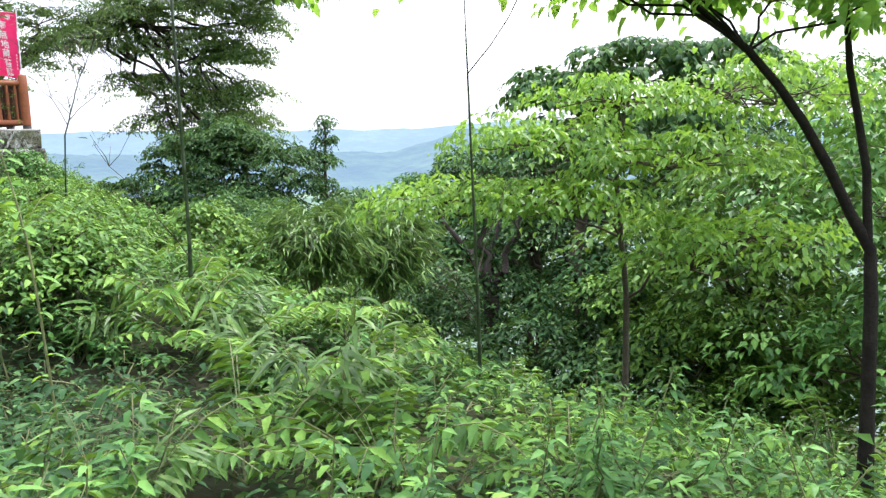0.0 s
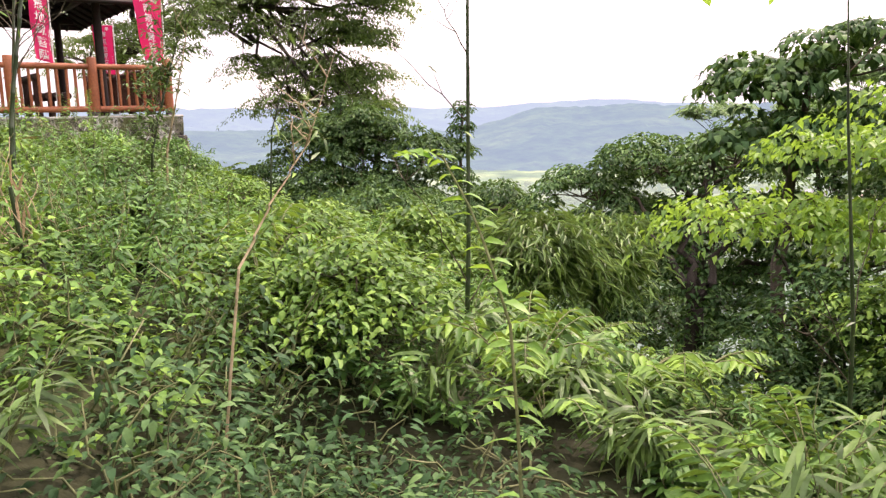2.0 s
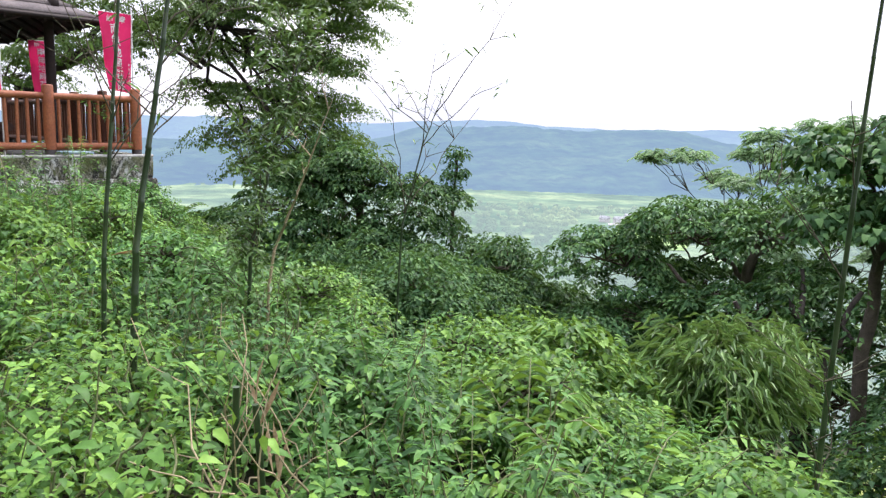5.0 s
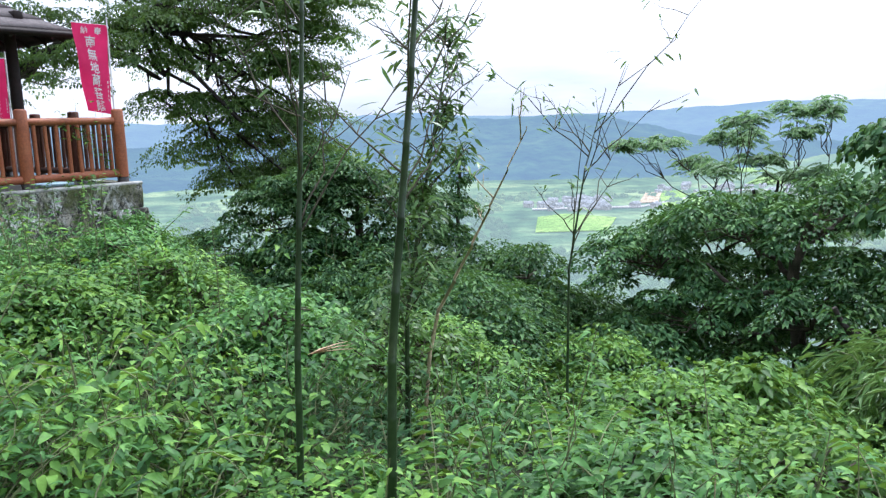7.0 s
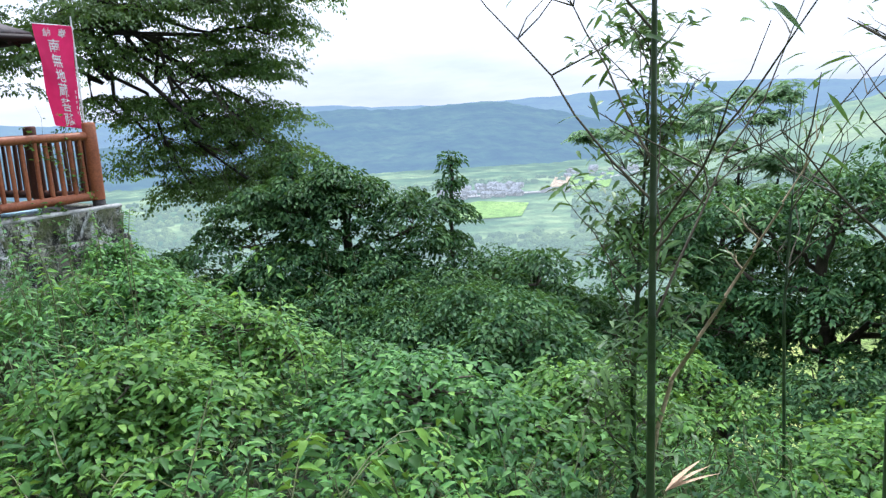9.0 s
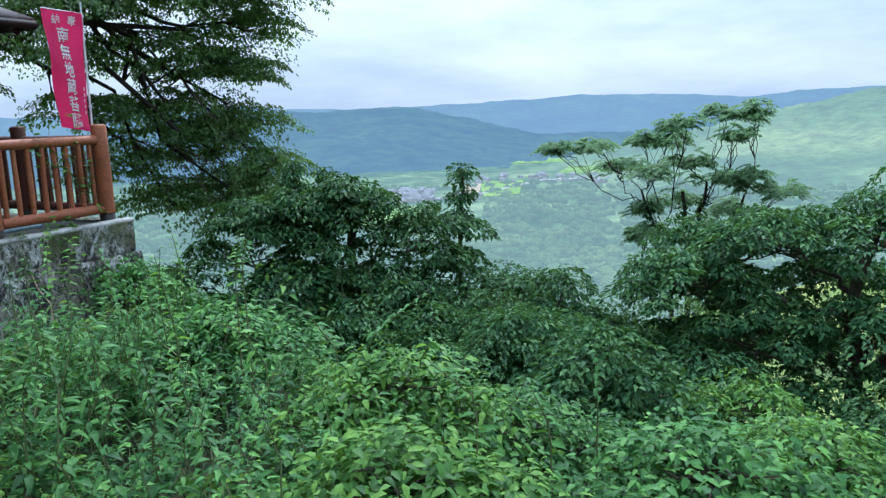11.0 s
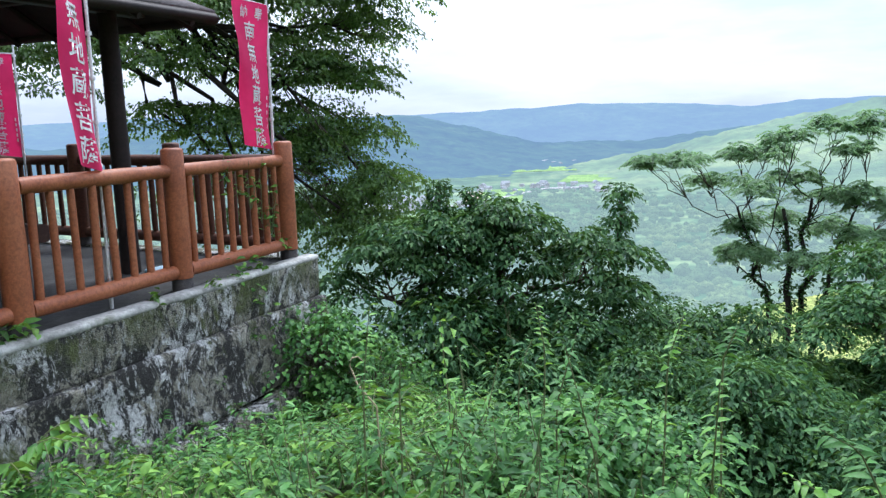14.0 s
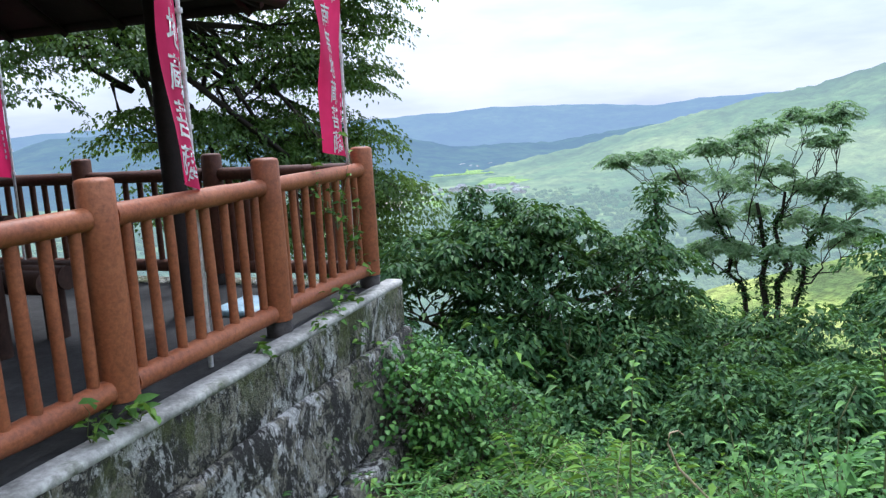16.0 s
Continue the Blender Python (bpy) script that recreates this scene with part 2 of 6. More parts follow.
def su(x, y):
    """Along the footpath, and away from it towards the valley."""
    q = np.stack([np.asarray(x, float) - O[0], np.asarray(y, float) - O[1]], -1)
    s = q @ DS
    u = q @ DU
    k = np.clip(s, 0, 14.4)
    return s, u + 1.2 * (1 - ((k - 7.2) / 7.2) ** 2)


def xy(s, v):
    k = np.clip(s, 0, 14.4)
    u = v - 1.2 * (1 - ((k - 7.2) / 7.2) ** 2)
    return O[0] + s * DS[0] + u * DU[0], O[1] + s * DS[1] + u * DU[1]


def ground_z(x, y):
    s, v = su(x, y)
    base = np.interp(s, [-40, 0, 4, 6.5, 14.4, 20, 60], [-5.0, -2.45, -1.9, -1.5, -1.0, -0.75, 1.5])
    # unseen bank uphill of the path, made steep to block sky light
    fall = np.interp(v, [-400, -60, -20, -7, -2.2, -1, 1, 4, 10, 22, 60, 150, 210, 9000], [160, 44, 15, 4.2, 0.6, 0.02, -0.03, -0.45, -2.5, -9, -34, -86, -98, -98])
    v2 = v + np.clip((s - 8) / 1.5, 0, 1) * (1 - np.clip((s - 12.6) / 1.5, 0, 1)) * 1.2 - np.clip((s - 13) / 2, 0, 1) * 1.6
    fall = np.where(v > 1, np.interp(v2, [1, 4, 7, 10, 16, 22, 60, 150, 210, 9000], [-0.03, -0.5, -2.0, -3.9, -7.5, -11, -36, -86, -98, -98]), fall)
    dip = 0.75 * np.exp(-((x + 6.1) ** 2 + (y - 9.2) ** 2) / 3.6)
    dip = dip + 0.95 * np.exp(-((x + 3.4) ** 2 + (y - 11.5) ** 2) / 3.0)
    dip = dip + 0.32 * np.exp(-((x - 2.4) ** 2 + (y - 0.95) ** 2) / 0.4) + 0.32 * np.exp(-((x - 3.0) ** 2 + (y - 0.1) ** 2) / 0.4)
    fall = fall - dip
    rough = 0.06 * np.sin(x * 1.7 + y * 0.6) * np.sin(y * 1.3 - x * 0.4)
    deep = np.interp(v, [60, 210], [1, 0])
    return base * deep + fall + rough * deep


# ---- ground: one sheet to the horizon ----
def ground_sheet():
    r = np.concatenate([np.linspace(0.0, 30, 61)[1:], np.geomspace(31, 4600, 60)])
    th = np.linspace(0, 2 * np.pi, 145)[:-1]
    R, T = np.meshgrid(r, th, indexing="ij")
    x, y = -1 + R * np.sin(T), 5 + R * np.cos(T)
    V = np.stack([x, y, ground_z(x, y)], -1).reshape(-1, 3)
    n, m = R.shape
    i, j = np.meshgrid(np.arange(n - 1), np.arange(m), indexing="ij")
    k = (j + 1) % m
    F = np.stack([i * m + j, (i + 1) * m + j, (i + 1) * m + k, i * m + k], -1).reshape(-1, 4)
    g = Geo().add(V, F)
    c = np.array([[-1, 5, ground_z(-1.0, 5.0)]])
    g.add(np.concatenate([V[:m], c]), np.stack([np.full(m, m), np.arange(m), (np.arange(m) + 1) % m], -1))
    return g.mesh("ground", M_SOIL, True)


tagged(new("ground", ground_sheet()), "dark leaf-littered soil falling steeply to the valley", "ground", kind="structure")

# ---- terrace with log-style fence and open pavilion ----
PA, FA, FB = np.array([-5.2, 11.27]), np.array([-0.617, -0.787]), np.array([-0.787, 0.617])
BAY, DECK = 1.33, -0.72


def at(a, b, z=0.0):
    p = PA + a * FA + b * FB
    return np.array([p[0], p[1], z])


TURN = Matrix(((FA[0], FB[0], 0, PA[0]), (FA[1], FB[1], 0, PA[1]), (0, 0, 1, 0), (0, 0, 0, 1)))   # terrace axes to world

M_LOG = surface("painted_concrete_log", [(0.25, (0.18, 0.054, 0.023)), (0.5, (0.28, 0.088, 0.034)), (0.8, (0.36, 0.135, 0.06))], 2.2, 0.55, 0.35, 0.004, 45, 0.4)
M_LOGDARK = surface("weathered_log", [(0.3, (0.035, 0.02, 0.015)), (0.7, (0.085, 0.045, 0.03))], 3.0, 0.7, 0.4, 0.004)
# the same log paint again, darkened to put backlit shade into the colour
M_LOGSHADED = surface("shaded_painted_log", [(0.25, (0.055, 0.022, 0.013)), (0.5, (0.095, 0.036, 0.02)), (0.8, (0.13, 0.055, 0.03))], 2.2, 0.6, 0.35, 0.004, 45, 0.3)
M_FOOT = surface("dark_post_foot", [(0.3, (0.03, 0.028, 0.028)), (0.7, (0.07, 0.06, 0.055))], 12, 0.7)
# deck grey lowered so that the pavilion roof's shade sits in the colour
M_DECK = surface("shaded_concrete_deck", [(0.3, (0.014, 0.014, 0.013)), (0.55, (0.034, 0.034, 0.033)), (0.75, (0.07, 0.07, 0.068))], 2.4, 0.9, 0.5, 0.006)
M_TIMBER = surface("dark_timber", [(0.3, (0.010, 0.007, 0.006)), (0.7, (0.026, 0.017, 0.014))], 4, 0.7, 0.4, 0.004)
M_ROOF = surface("roof_shingle", [(0.3, (0.07, 0.06, 0.06)), (0.7, (0.14, 0.12, 0.115))], 3, 0.8, 0.6, 0.01)
M_POLE = surface("white_pole", [(0.3, (0.6, 0.6, 0.6)), (0.7, (0.78, 0.78, 0.77))], 6, 0.4, 0.1, 0.001)


def stained_wall():
    """Old grey concrete: black lichen, pale scaled patches, moss."""
    m, n, l, b = shader("lichened_concrete")
    nt = m.node_tree
    big = noise_node(nt, 2.2, 8.0, 0.72)
    mpn, t = n.new("ShaderNodeMapping"), n.new("ShaderNodeTexCoord")
    mpn.inputs["Scale"].default_value = (1.2, 1.2, 0.75)
    l.new(t.outputs["Object"], mpn.inputs["Vector"])
    base = ramp(nt, big, [(0.32, (0.14, 0.126, 0.092)), (0.5, (0.26, 0.245, 0.19)), (0.66, (0.41, 0.395, 0.335))])

    def torn(scale, distort, rough, lo, hi):
        """Sharp-edged ragged patches."""
        q = n.new("ShaderNodeTexNoise")
        q.inputs["Scale"].default_value, q.inputs["Detail"].default_value, q.inputs["Roughness"].default_value, q.inputs["Distortion"].default_value = scale, 10.0, rough, distort
        l.new(mpn.outputs["Vector"], q.inputs["Vector"])
        return ramp(nt, q.outputs["Fac"], [(lo, (0, 0, 0)), (hi, (1, 1, 1))])

    col = mix(nt, torn(2.3, 0.7, 0.76, 0.515, 0.545), base, (0.032, 0.03, 0.026))
    col = mix(nt, torn(2.4, 0.9, 0.74, 0.53, 0.55), col, (0.56, 0.56, 0.54))
    col = mix(nt, torn(5.0, 0.8, 0.78, 0.53, 0.58), col, (0.028, 0.026, 0.022))
    col = mix(nt, torn(11.0, 0.6, 0.8, 0.52, 0.54), col, (0.03, 0.028, 0.025))
    col = mix(nt, torn(19.0, 0.4, 0.8, 0.56, 0.58), col, (0.36, 0.355, 0.33))
    col = mix(nt, torn(3.3, 0.4, 0.7, 0.56, 0.64), col, (0.09, 0.105, 0.035))
    sepz, low = n.new("ShaderNodeSeparateXYZ"), n.new("ShaderNodeMapRange")          # moss along the weathered top course
    l.new(t.outputs["Object"], sepz.inputs["Vector"])
    l.new(sepz.outputs["Z"], low.inputs["Value"])
    low.inputs["From Min"].default_value, low.inputs["From Max"].default_value = -1.05, -0.76
    low.inputs["To Min"].default_value, low.inputs["To Max"].default_value = 0.0, 0.8
    patchy = ramp(nt, noise_node(nt, 3.1, 7.0, 0.72), [(0.47, (0, 0, 0)), (0.58, (1, 1, 1))])
    col = mix(nt, mix(nt, 1.0, low.outputs["Result"], patchy, "MULTIPLY"), col, (0.085, 0.10, 0.03))
    fine = noise_node(nt, 38, 6.0, 0.75)
    grain = ramp(nt, fine, [(0.32, (0.42, 0.42, 0.42)), (0.68, (1.5, 1.5, 1.5))])
    l.new(mix(nt, 1.0, col, grain, "MULTIPLY"), b.inputs["Base Color"])
    b.inputs["Roughness"].default_value = 0.93
    bump(nt, b, fine, 1.0, 0.03)
    return m


M_WALL = stained_wall()


def rough_slab(lo, hi, nx, nz, amp, seed, batter=0.0, skew=0.0):
    """A hewn block in terrace axes: front towards -b or -a, uneven faces, battered foot."""
    bm = bmesh.new()
    bmesh.ops.create_cube(bm, size=1)
    lo, hi = np.asarray(lo, float), np.asarray(hi, float)
    for v in bm.verts:
        v.co = Vector((lo + hi) / 2 + np.array(v.co) * (hi - lo))
    bmesh.ops.bevel(bm, geom=bm.edges[:], offset=0.018, segments=1, affect="EDGES")
    bmesh.ops.subdivide_edges(bm, edges=[e for e in bm.edges if e.calc_length() > 0.2], cuts=nx, use_grid_fill=True)
    for v in bm.verts:
        q = noise.noise_vector(v.co * 2.6 + Vector((seed, 0, 0))) * amp + noise.noise_vector(v.co * 9 + Vector((0, seed, 0))) * amp * 0.4
        k = (hi[2] - v.co.z)
        v.co += q
        v.co.x -= batter * k * (1 if v.co.x < (lo[0] + hi[0]) / 2 else 0)
        v.co.y -= batter * k * (1 if v.co.y < (lo[1] + hi[1]) / 2 else 0)
        v.co.z += skew * (v.co.x - lo[0])
    bmesh.ops.triangulate(bm, faces=bm.faces[:])
    bm.verts.index_update()
    g = Geo().add([(TURN @ v.co)[:] for v in bm.verts], [[v.index for v in f.verts] for f in bm.faces])
    bm.free()
    return g


# deck, and a retaining wall of two visible lifts with a ledge between them
wall = tagged(new("wall_terrace"), "old grey retaining wall blotched with black lichen and moss", "wall", kind="structure")
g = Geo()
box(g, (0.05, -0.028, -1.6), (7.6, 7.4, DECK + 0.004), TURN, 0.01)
deck = tagged(new("floor_terrace", g.mesh("floor_terrace", M_DECK)), "worn grey concrete terrace deck, edge dirt and roof shade darkening its colour", "floor", kind="structure")
rw = random.Random(5)
EDGE = -0.19
for k in range(2):        # top lift towards the footpath
    a0 = EDGE + k * 3.9
    part("stone", rough_slab((a0 + 0.004, EDGE, -1.08 + 0.02 * k), (a0 + 3.896, -0.034, DECK + 0.006), 9, 3, 0.014, k), M_WALL, wall)
M_COPING = surface("worn_concrete_edge", [(0.3, (0.12, 0.12, 0.108)), (0.45, (0.26, 0.26, 0.24)), (0.58, (0.40, 0.40, 0.37)), (0.7, (0.07, 0.08, 0.04))], 2.6, 0.92, 0.7, 0.008, 30)
for k in range(4):        # worn coping along the lip of the terrace
    part("coping", rough_slab((EDGE - 0.012 + k * 1.95, EDGE - 0.004, DECK - 0.03), (EDGE - 0.016 + (k + 1) * 1.95, -0.045, DECK + 0.026), 6, 2, 0.006, 60 + k), M_COPING, wall)
a0 = EDGE - 0.05
for k in range(3):        # lower lift, proud of the upper one, larger hewn blocks
    w = (2.7, 2.3, 2.6)[k]
    part("stone", rough_slab((a0 + 0.004, EDGE - 0.035, -1.72), (a0 + w - 0.004, 0.1, -1.085 + 0.02 * k), 9, 3, 0.05, 10 + k, 0.10, 0.008), M_WALL, wall)
    a0 += w
a0 = EDGE - 0.16
for k in range(3):        # footing course
    w = (1.9, 2.9, 2.9)[k]
    part("stone", rough_slab((a0 + 0.01, EDGE - 0.2, -2.7), (a0 + w - 0.01, 0.1, -1.735 + 0.02 * k), 8, 3, 0.05, 20 + k, 0.10), M_WALL, wall)
    a0 += w
for k in range(4):        # the side over the valley
    b0 = 0.07 + k * 1.85
    part("stone", rough_slab((EDGE, b0, -1.12), (0.06, b0 + 1.84, DECK + 0.012), 4, 3, 0.014, 30 + k), M_WALL, wall)
    part("stone", rough_slab((EDGE - 0.07, b0 + 0.05, -2.7), (0.1, b0 + 1.88, -1.125), 5, 3, 0.03, 40 + k, 0.10), M_WALL, wall)


def wobbly_log(p, q, r, rng, n=7, sides=12):
    """A log cast in concrete: slight knots and swell."""
    t = np.linspace(0, 1, n)
    pts = np.asarray(p, float) + (np.asarray(q, float) - np.asarray(p, float)) * t[:, None]
    rr = r * (1 + rng.normal(0, 0.03, n))
    g = Geo()
    tube(g, pts, rr, sides)
    return g


def fence(name, start, step, bays, label, rng, paint, first=True):
    """Posts with dark feet, a round top and bottom rail, and eight balusters a bay."""
    f = thing(name, start + np.array([0, 0, DECK]), label, "fence")
    inv = Matrix.Translation(-Vector(start + np.array([0, 0, DECK])))
    flat = np.array([*step, 0.0])
    org = np.array([0.0, 0.0, -DECK])
    for k in range(bays + 1):
        p = flat * BAY * k
        if k or first:
            post = part("post", lathe(Geo(), [(0.0, 1.075), (0.05, 1.074), (0.072, 1.068), (0.081, 1.055), (0.083, 0.8), (0.085, 0.5), (0.083, 0.2), (0.084, 0.1)][::-1], 18, p), paint, f, smooth=True)
            part("post_foot", lathe(Geo(), [(0.079, 0.0), (0.078, 0.11), (0.0, 0.112)], 18, p), M_FOOT, post, "blackened foot of the post", True)
        if k == bays:
            break
        q = flat * BAY * (k + 1)
        e = flat * 0.075
        for z, r in ((0.905, 0.052), (0.15, 0.055)):
            part("rail", wobbly_log(p + e + [0, 0, z], q - e + [0, 0, z], r, rng), paint, f, smooth=True)
        for i in range(8):
            c = p + flat * BAY * (i + 1.0) / 9.0
            tilt = rng.normal(0, 0.006, 2)
            part("baluster", wobbly_log(c + [0, 0, 0.17], c + [tilt[0], tilt[1], 0.88], 0.027 * rng.uniform(0.92, 1.1), rng, 5, 9), paint, f, smooth=True)
    return f


rf = np.random.default_rng(3)
fence("log_fence", np.array([*PA, 0.0]), FA, 5, "orange-brown painted concrete log fence along the terrace edge", rf, M_LOG)
fence("log_fence", np.array([*PA, 0.0]), FB, 5, "valley-side terrace fence of concrete logs, shade painted into its brown", rf, M_LOGSHADED, False)

# pavilion: four round posts, beams, boarded soffit, hipped shingle roof
C0, C1, EAVE = 0.95, 4.75, 1.40
pav = thing("pavilion", at((C0 + C1) / 2, (C0 + C1) / 2, DECK), "open pavilion with dark timber posts and a low hipped roof", "pavilion")
M0 = Matrix.Translation(-Vector(at((C0 + C1) / 2, (C0 + C1) / 2, DECK))) @ TURN


def local(g):
    g.v = [v - at((C0 + C1) / 2, (C0 + C1) / 2, DECK) for v in g.v]
    return g


for i, (a, b) in enumerate(((C0, C0), (C0, C1), (C1, C0), (C1, C1))):
    part("column", local(tube(Geo(), [at(a, b, DECK), at(a, b, 0.4), at(a, b, 1.52)], [0.082, 0.078, 0.076], 16)), M_TIMBER, pav, smooth=True)
for lo, hi in (((C0 - 0.35, C0 - 0.06, 1.42), (C1 + 0.35, C0 + 0.06, 1.58)), ((C0 - 0.35, C1 - 0.06, 1.42), (C1 + 0.35, C1 + 0.06, 1.58)),
               ((C0 - 0.06, C0 - 0.35, 1.585), (C0 + 0.06, C1 + 0.35, 1.7)), ((C1 - 0.06, C0 - 0.35, 1.585), (C1 + 0.06, C1 + 0.35, 1.7))):
    part("beam", box(Geo(), lo, hi, M0), M_TIMBER, pav)
lo, hi, apex, mid = C0 - 0.6, C1 + 0.6, 2.85, (C0 + C1) / 2
sides = [((lo, lo), (hi, lo)), ((hi, lo), (hi, hi)), ((hi, hi), (lo, hi)), ((lo, hi), (lo, lo))]
for (p, q) in sides:
    g, h = Geo(), Geo()
    for c in range(9):     # shingle courses, each lapping the next
        t0, t1 = c / 9, (c + 1.12) / 9
        row = []
        for t, dz in ((t0, 0.035), (t1, 0.012)):
            t = min(t, 1.0)
            for w in (p, q):
                row.append(at(w[0] + (mid - w[0]) * t, w[1] + (mid - w[1]) * t, EAVE + 0.03 + (apex - EAVE) * t + dz))
        row = np.array(row)
        g.add(np.concatenate([row, row - [0, 0, 0.028]]), [[0, 1, 3, 2], [4, 6, 7, 5], [0, 4, 5, 1], [2, 3, 7, 6]])
    part("roof_slope", local(g), M_ROOF, pav)
    soff = np.array([at(*p, EAVE - 0.02), at(*q, EAVE - 0.02), at(mid, mid, apex - 0.06)])
    h.add(np.concatenate([soff, soff + [0, 0, 0.03]]), [[0, 1, 2], [3, 5, 4]])
    part("soffit", local(h), M_TIMBER, pav)
    e0, e1 = at(*p, EAVE - 0.005), at(*q, EAVE - 0.005)
    part("fascia", local(tube(Geo(), [e0, e1], [0.05, 0.05], 4)), M_TIMBER, pav)
    for i in range(9):
        t = (i + 0.5) / 9
        r0 = e0 + (e1 - e0) * t
        r1 = r0 + (at(mid, mid, apex) - (e0 + e1) / 2) * (1 - abs(2 * t - 1)) * 0.95
        part("rafter", local(tube(Geo(), [r0 - [0, 0, 0.06], r1 - [0, 0, 0.09]], [0.03, 0.03], 4)), M_TIMBER, pav)


def bench(a, b0, b1):
    o = at(a, b0, DECK)
    f = thing("bench", o, "weathered brown log-style bench inside the pavilion", "bench")
    rel = lambda a_, b_, z: at(a_, b_, DECK + z) - o
    for da in (0.0, 0.16, 0.32):
        part("seat_log", tube(Geo(), [rel(a + da, b0, 0.42), rel(a + da, b1, 0.42)], 0.075, 12), M_LOGDARK, f, smooth=True)
    part("backrest", tube(Geo(), [rel(a + 0.5, b0, 0.78), rel(a + 0.5, b1, 0.78)], 0.065, 12), M_LOGDARK, f, smooth=True)
    for b in (b0 + 0.25, b1 - 0.25):
        for da in (0.05, 0.48):
            part("leg", tube(Geo(), [rel(a + da, b, 0), rel(a + da, b, 0.36 if da < 0.2 else 0.84)], 0.07, 12), M_LOGDARK, f, smooth=True)


bench(1.55, 1.2, 2.9)
bench(3.2, 1.2, 2.9)
g = Geo()
box(g, (0.55, 0.35, DECK + 0.004), (1.0, 0.75, DECK + 0.05), TURN, 0.008)
tagged(new("folded_sheet", g.mesh("folded_sheet", surface("blue_sheet", [(0.3, (0.25, 0.4, 0.5)), (0.7, (0.4, 0.55, 0.62))], 4, 0.4))), "pale blue folded plastic sheet on the deck", "sheet")

# flags
def cloth_material():
    m, n, l, b = shader("pink_red_cloth")
    nt = m.node_tree
    col = ramp(nt, noise_node(nt, 3.0, 4.0, 0.6), [(0.3, (0.62, 0.015, 0.10)), (0.7, (0.80, 0.035, 0.16))])
    weave = noise_node(nt, 160, 2.0, 0.5)
    l.new(col, b.inputs["Base Color"])
    b.inputs["Roughness"].default_value = 0.85
    tr = n.new("ShaderNodeBsdfTranslucent")
    l.new(col, tr.inputs["Color"])
    ms = n.new("ShaderNodeMixShader")
    ms.inputs["Fac"].default_value = 0.45
    l.new(b.outputs["BSDF"], ms.inputs[1])
    l.new(tr.outputs["BSDF"], ms.inputs[2])
    l.new(ms.outputs["Shader"], n["Material Output"].inputs["Surface"])
    bump(nt, b, weave, 0.2, 0.001)
    return m


M_CLOTH = cloth_material()
M_INK = surface("white_print", [(0.3, (0.66, 0.60, 0.62)), (0.7, (0.80, 0.74, 0.76))], 5, 0.8)


def glyph_mesh(text, size):
    """Flat outline of a written character, as vertices and triangles centred on its middle."""
    cu = bpy.data.curves.new("glyph", "FONT")
    cu.body, cu.size, cu.align_x, cu.offset = text, size, "CENTER", 0.012 * size
    ob = new("glyph", cu)
    me = bpy.data.meshes.new_from_object(ob.evaluated_get(bpy.context.evaluated_depsgraph_get()))
    me.calc_loop_triangles()
    V = np.array([v.co[:] for v in me.vertices])
    F = np.array([t.vertices[:] for t in me.loop_triangles])
    bpy.data.objects.remove(ob)
    bpy.data.meshes.remove(me)
    if len(V):
        V = V - (V.max(0) + V.min(0)) / 2
    return V, F


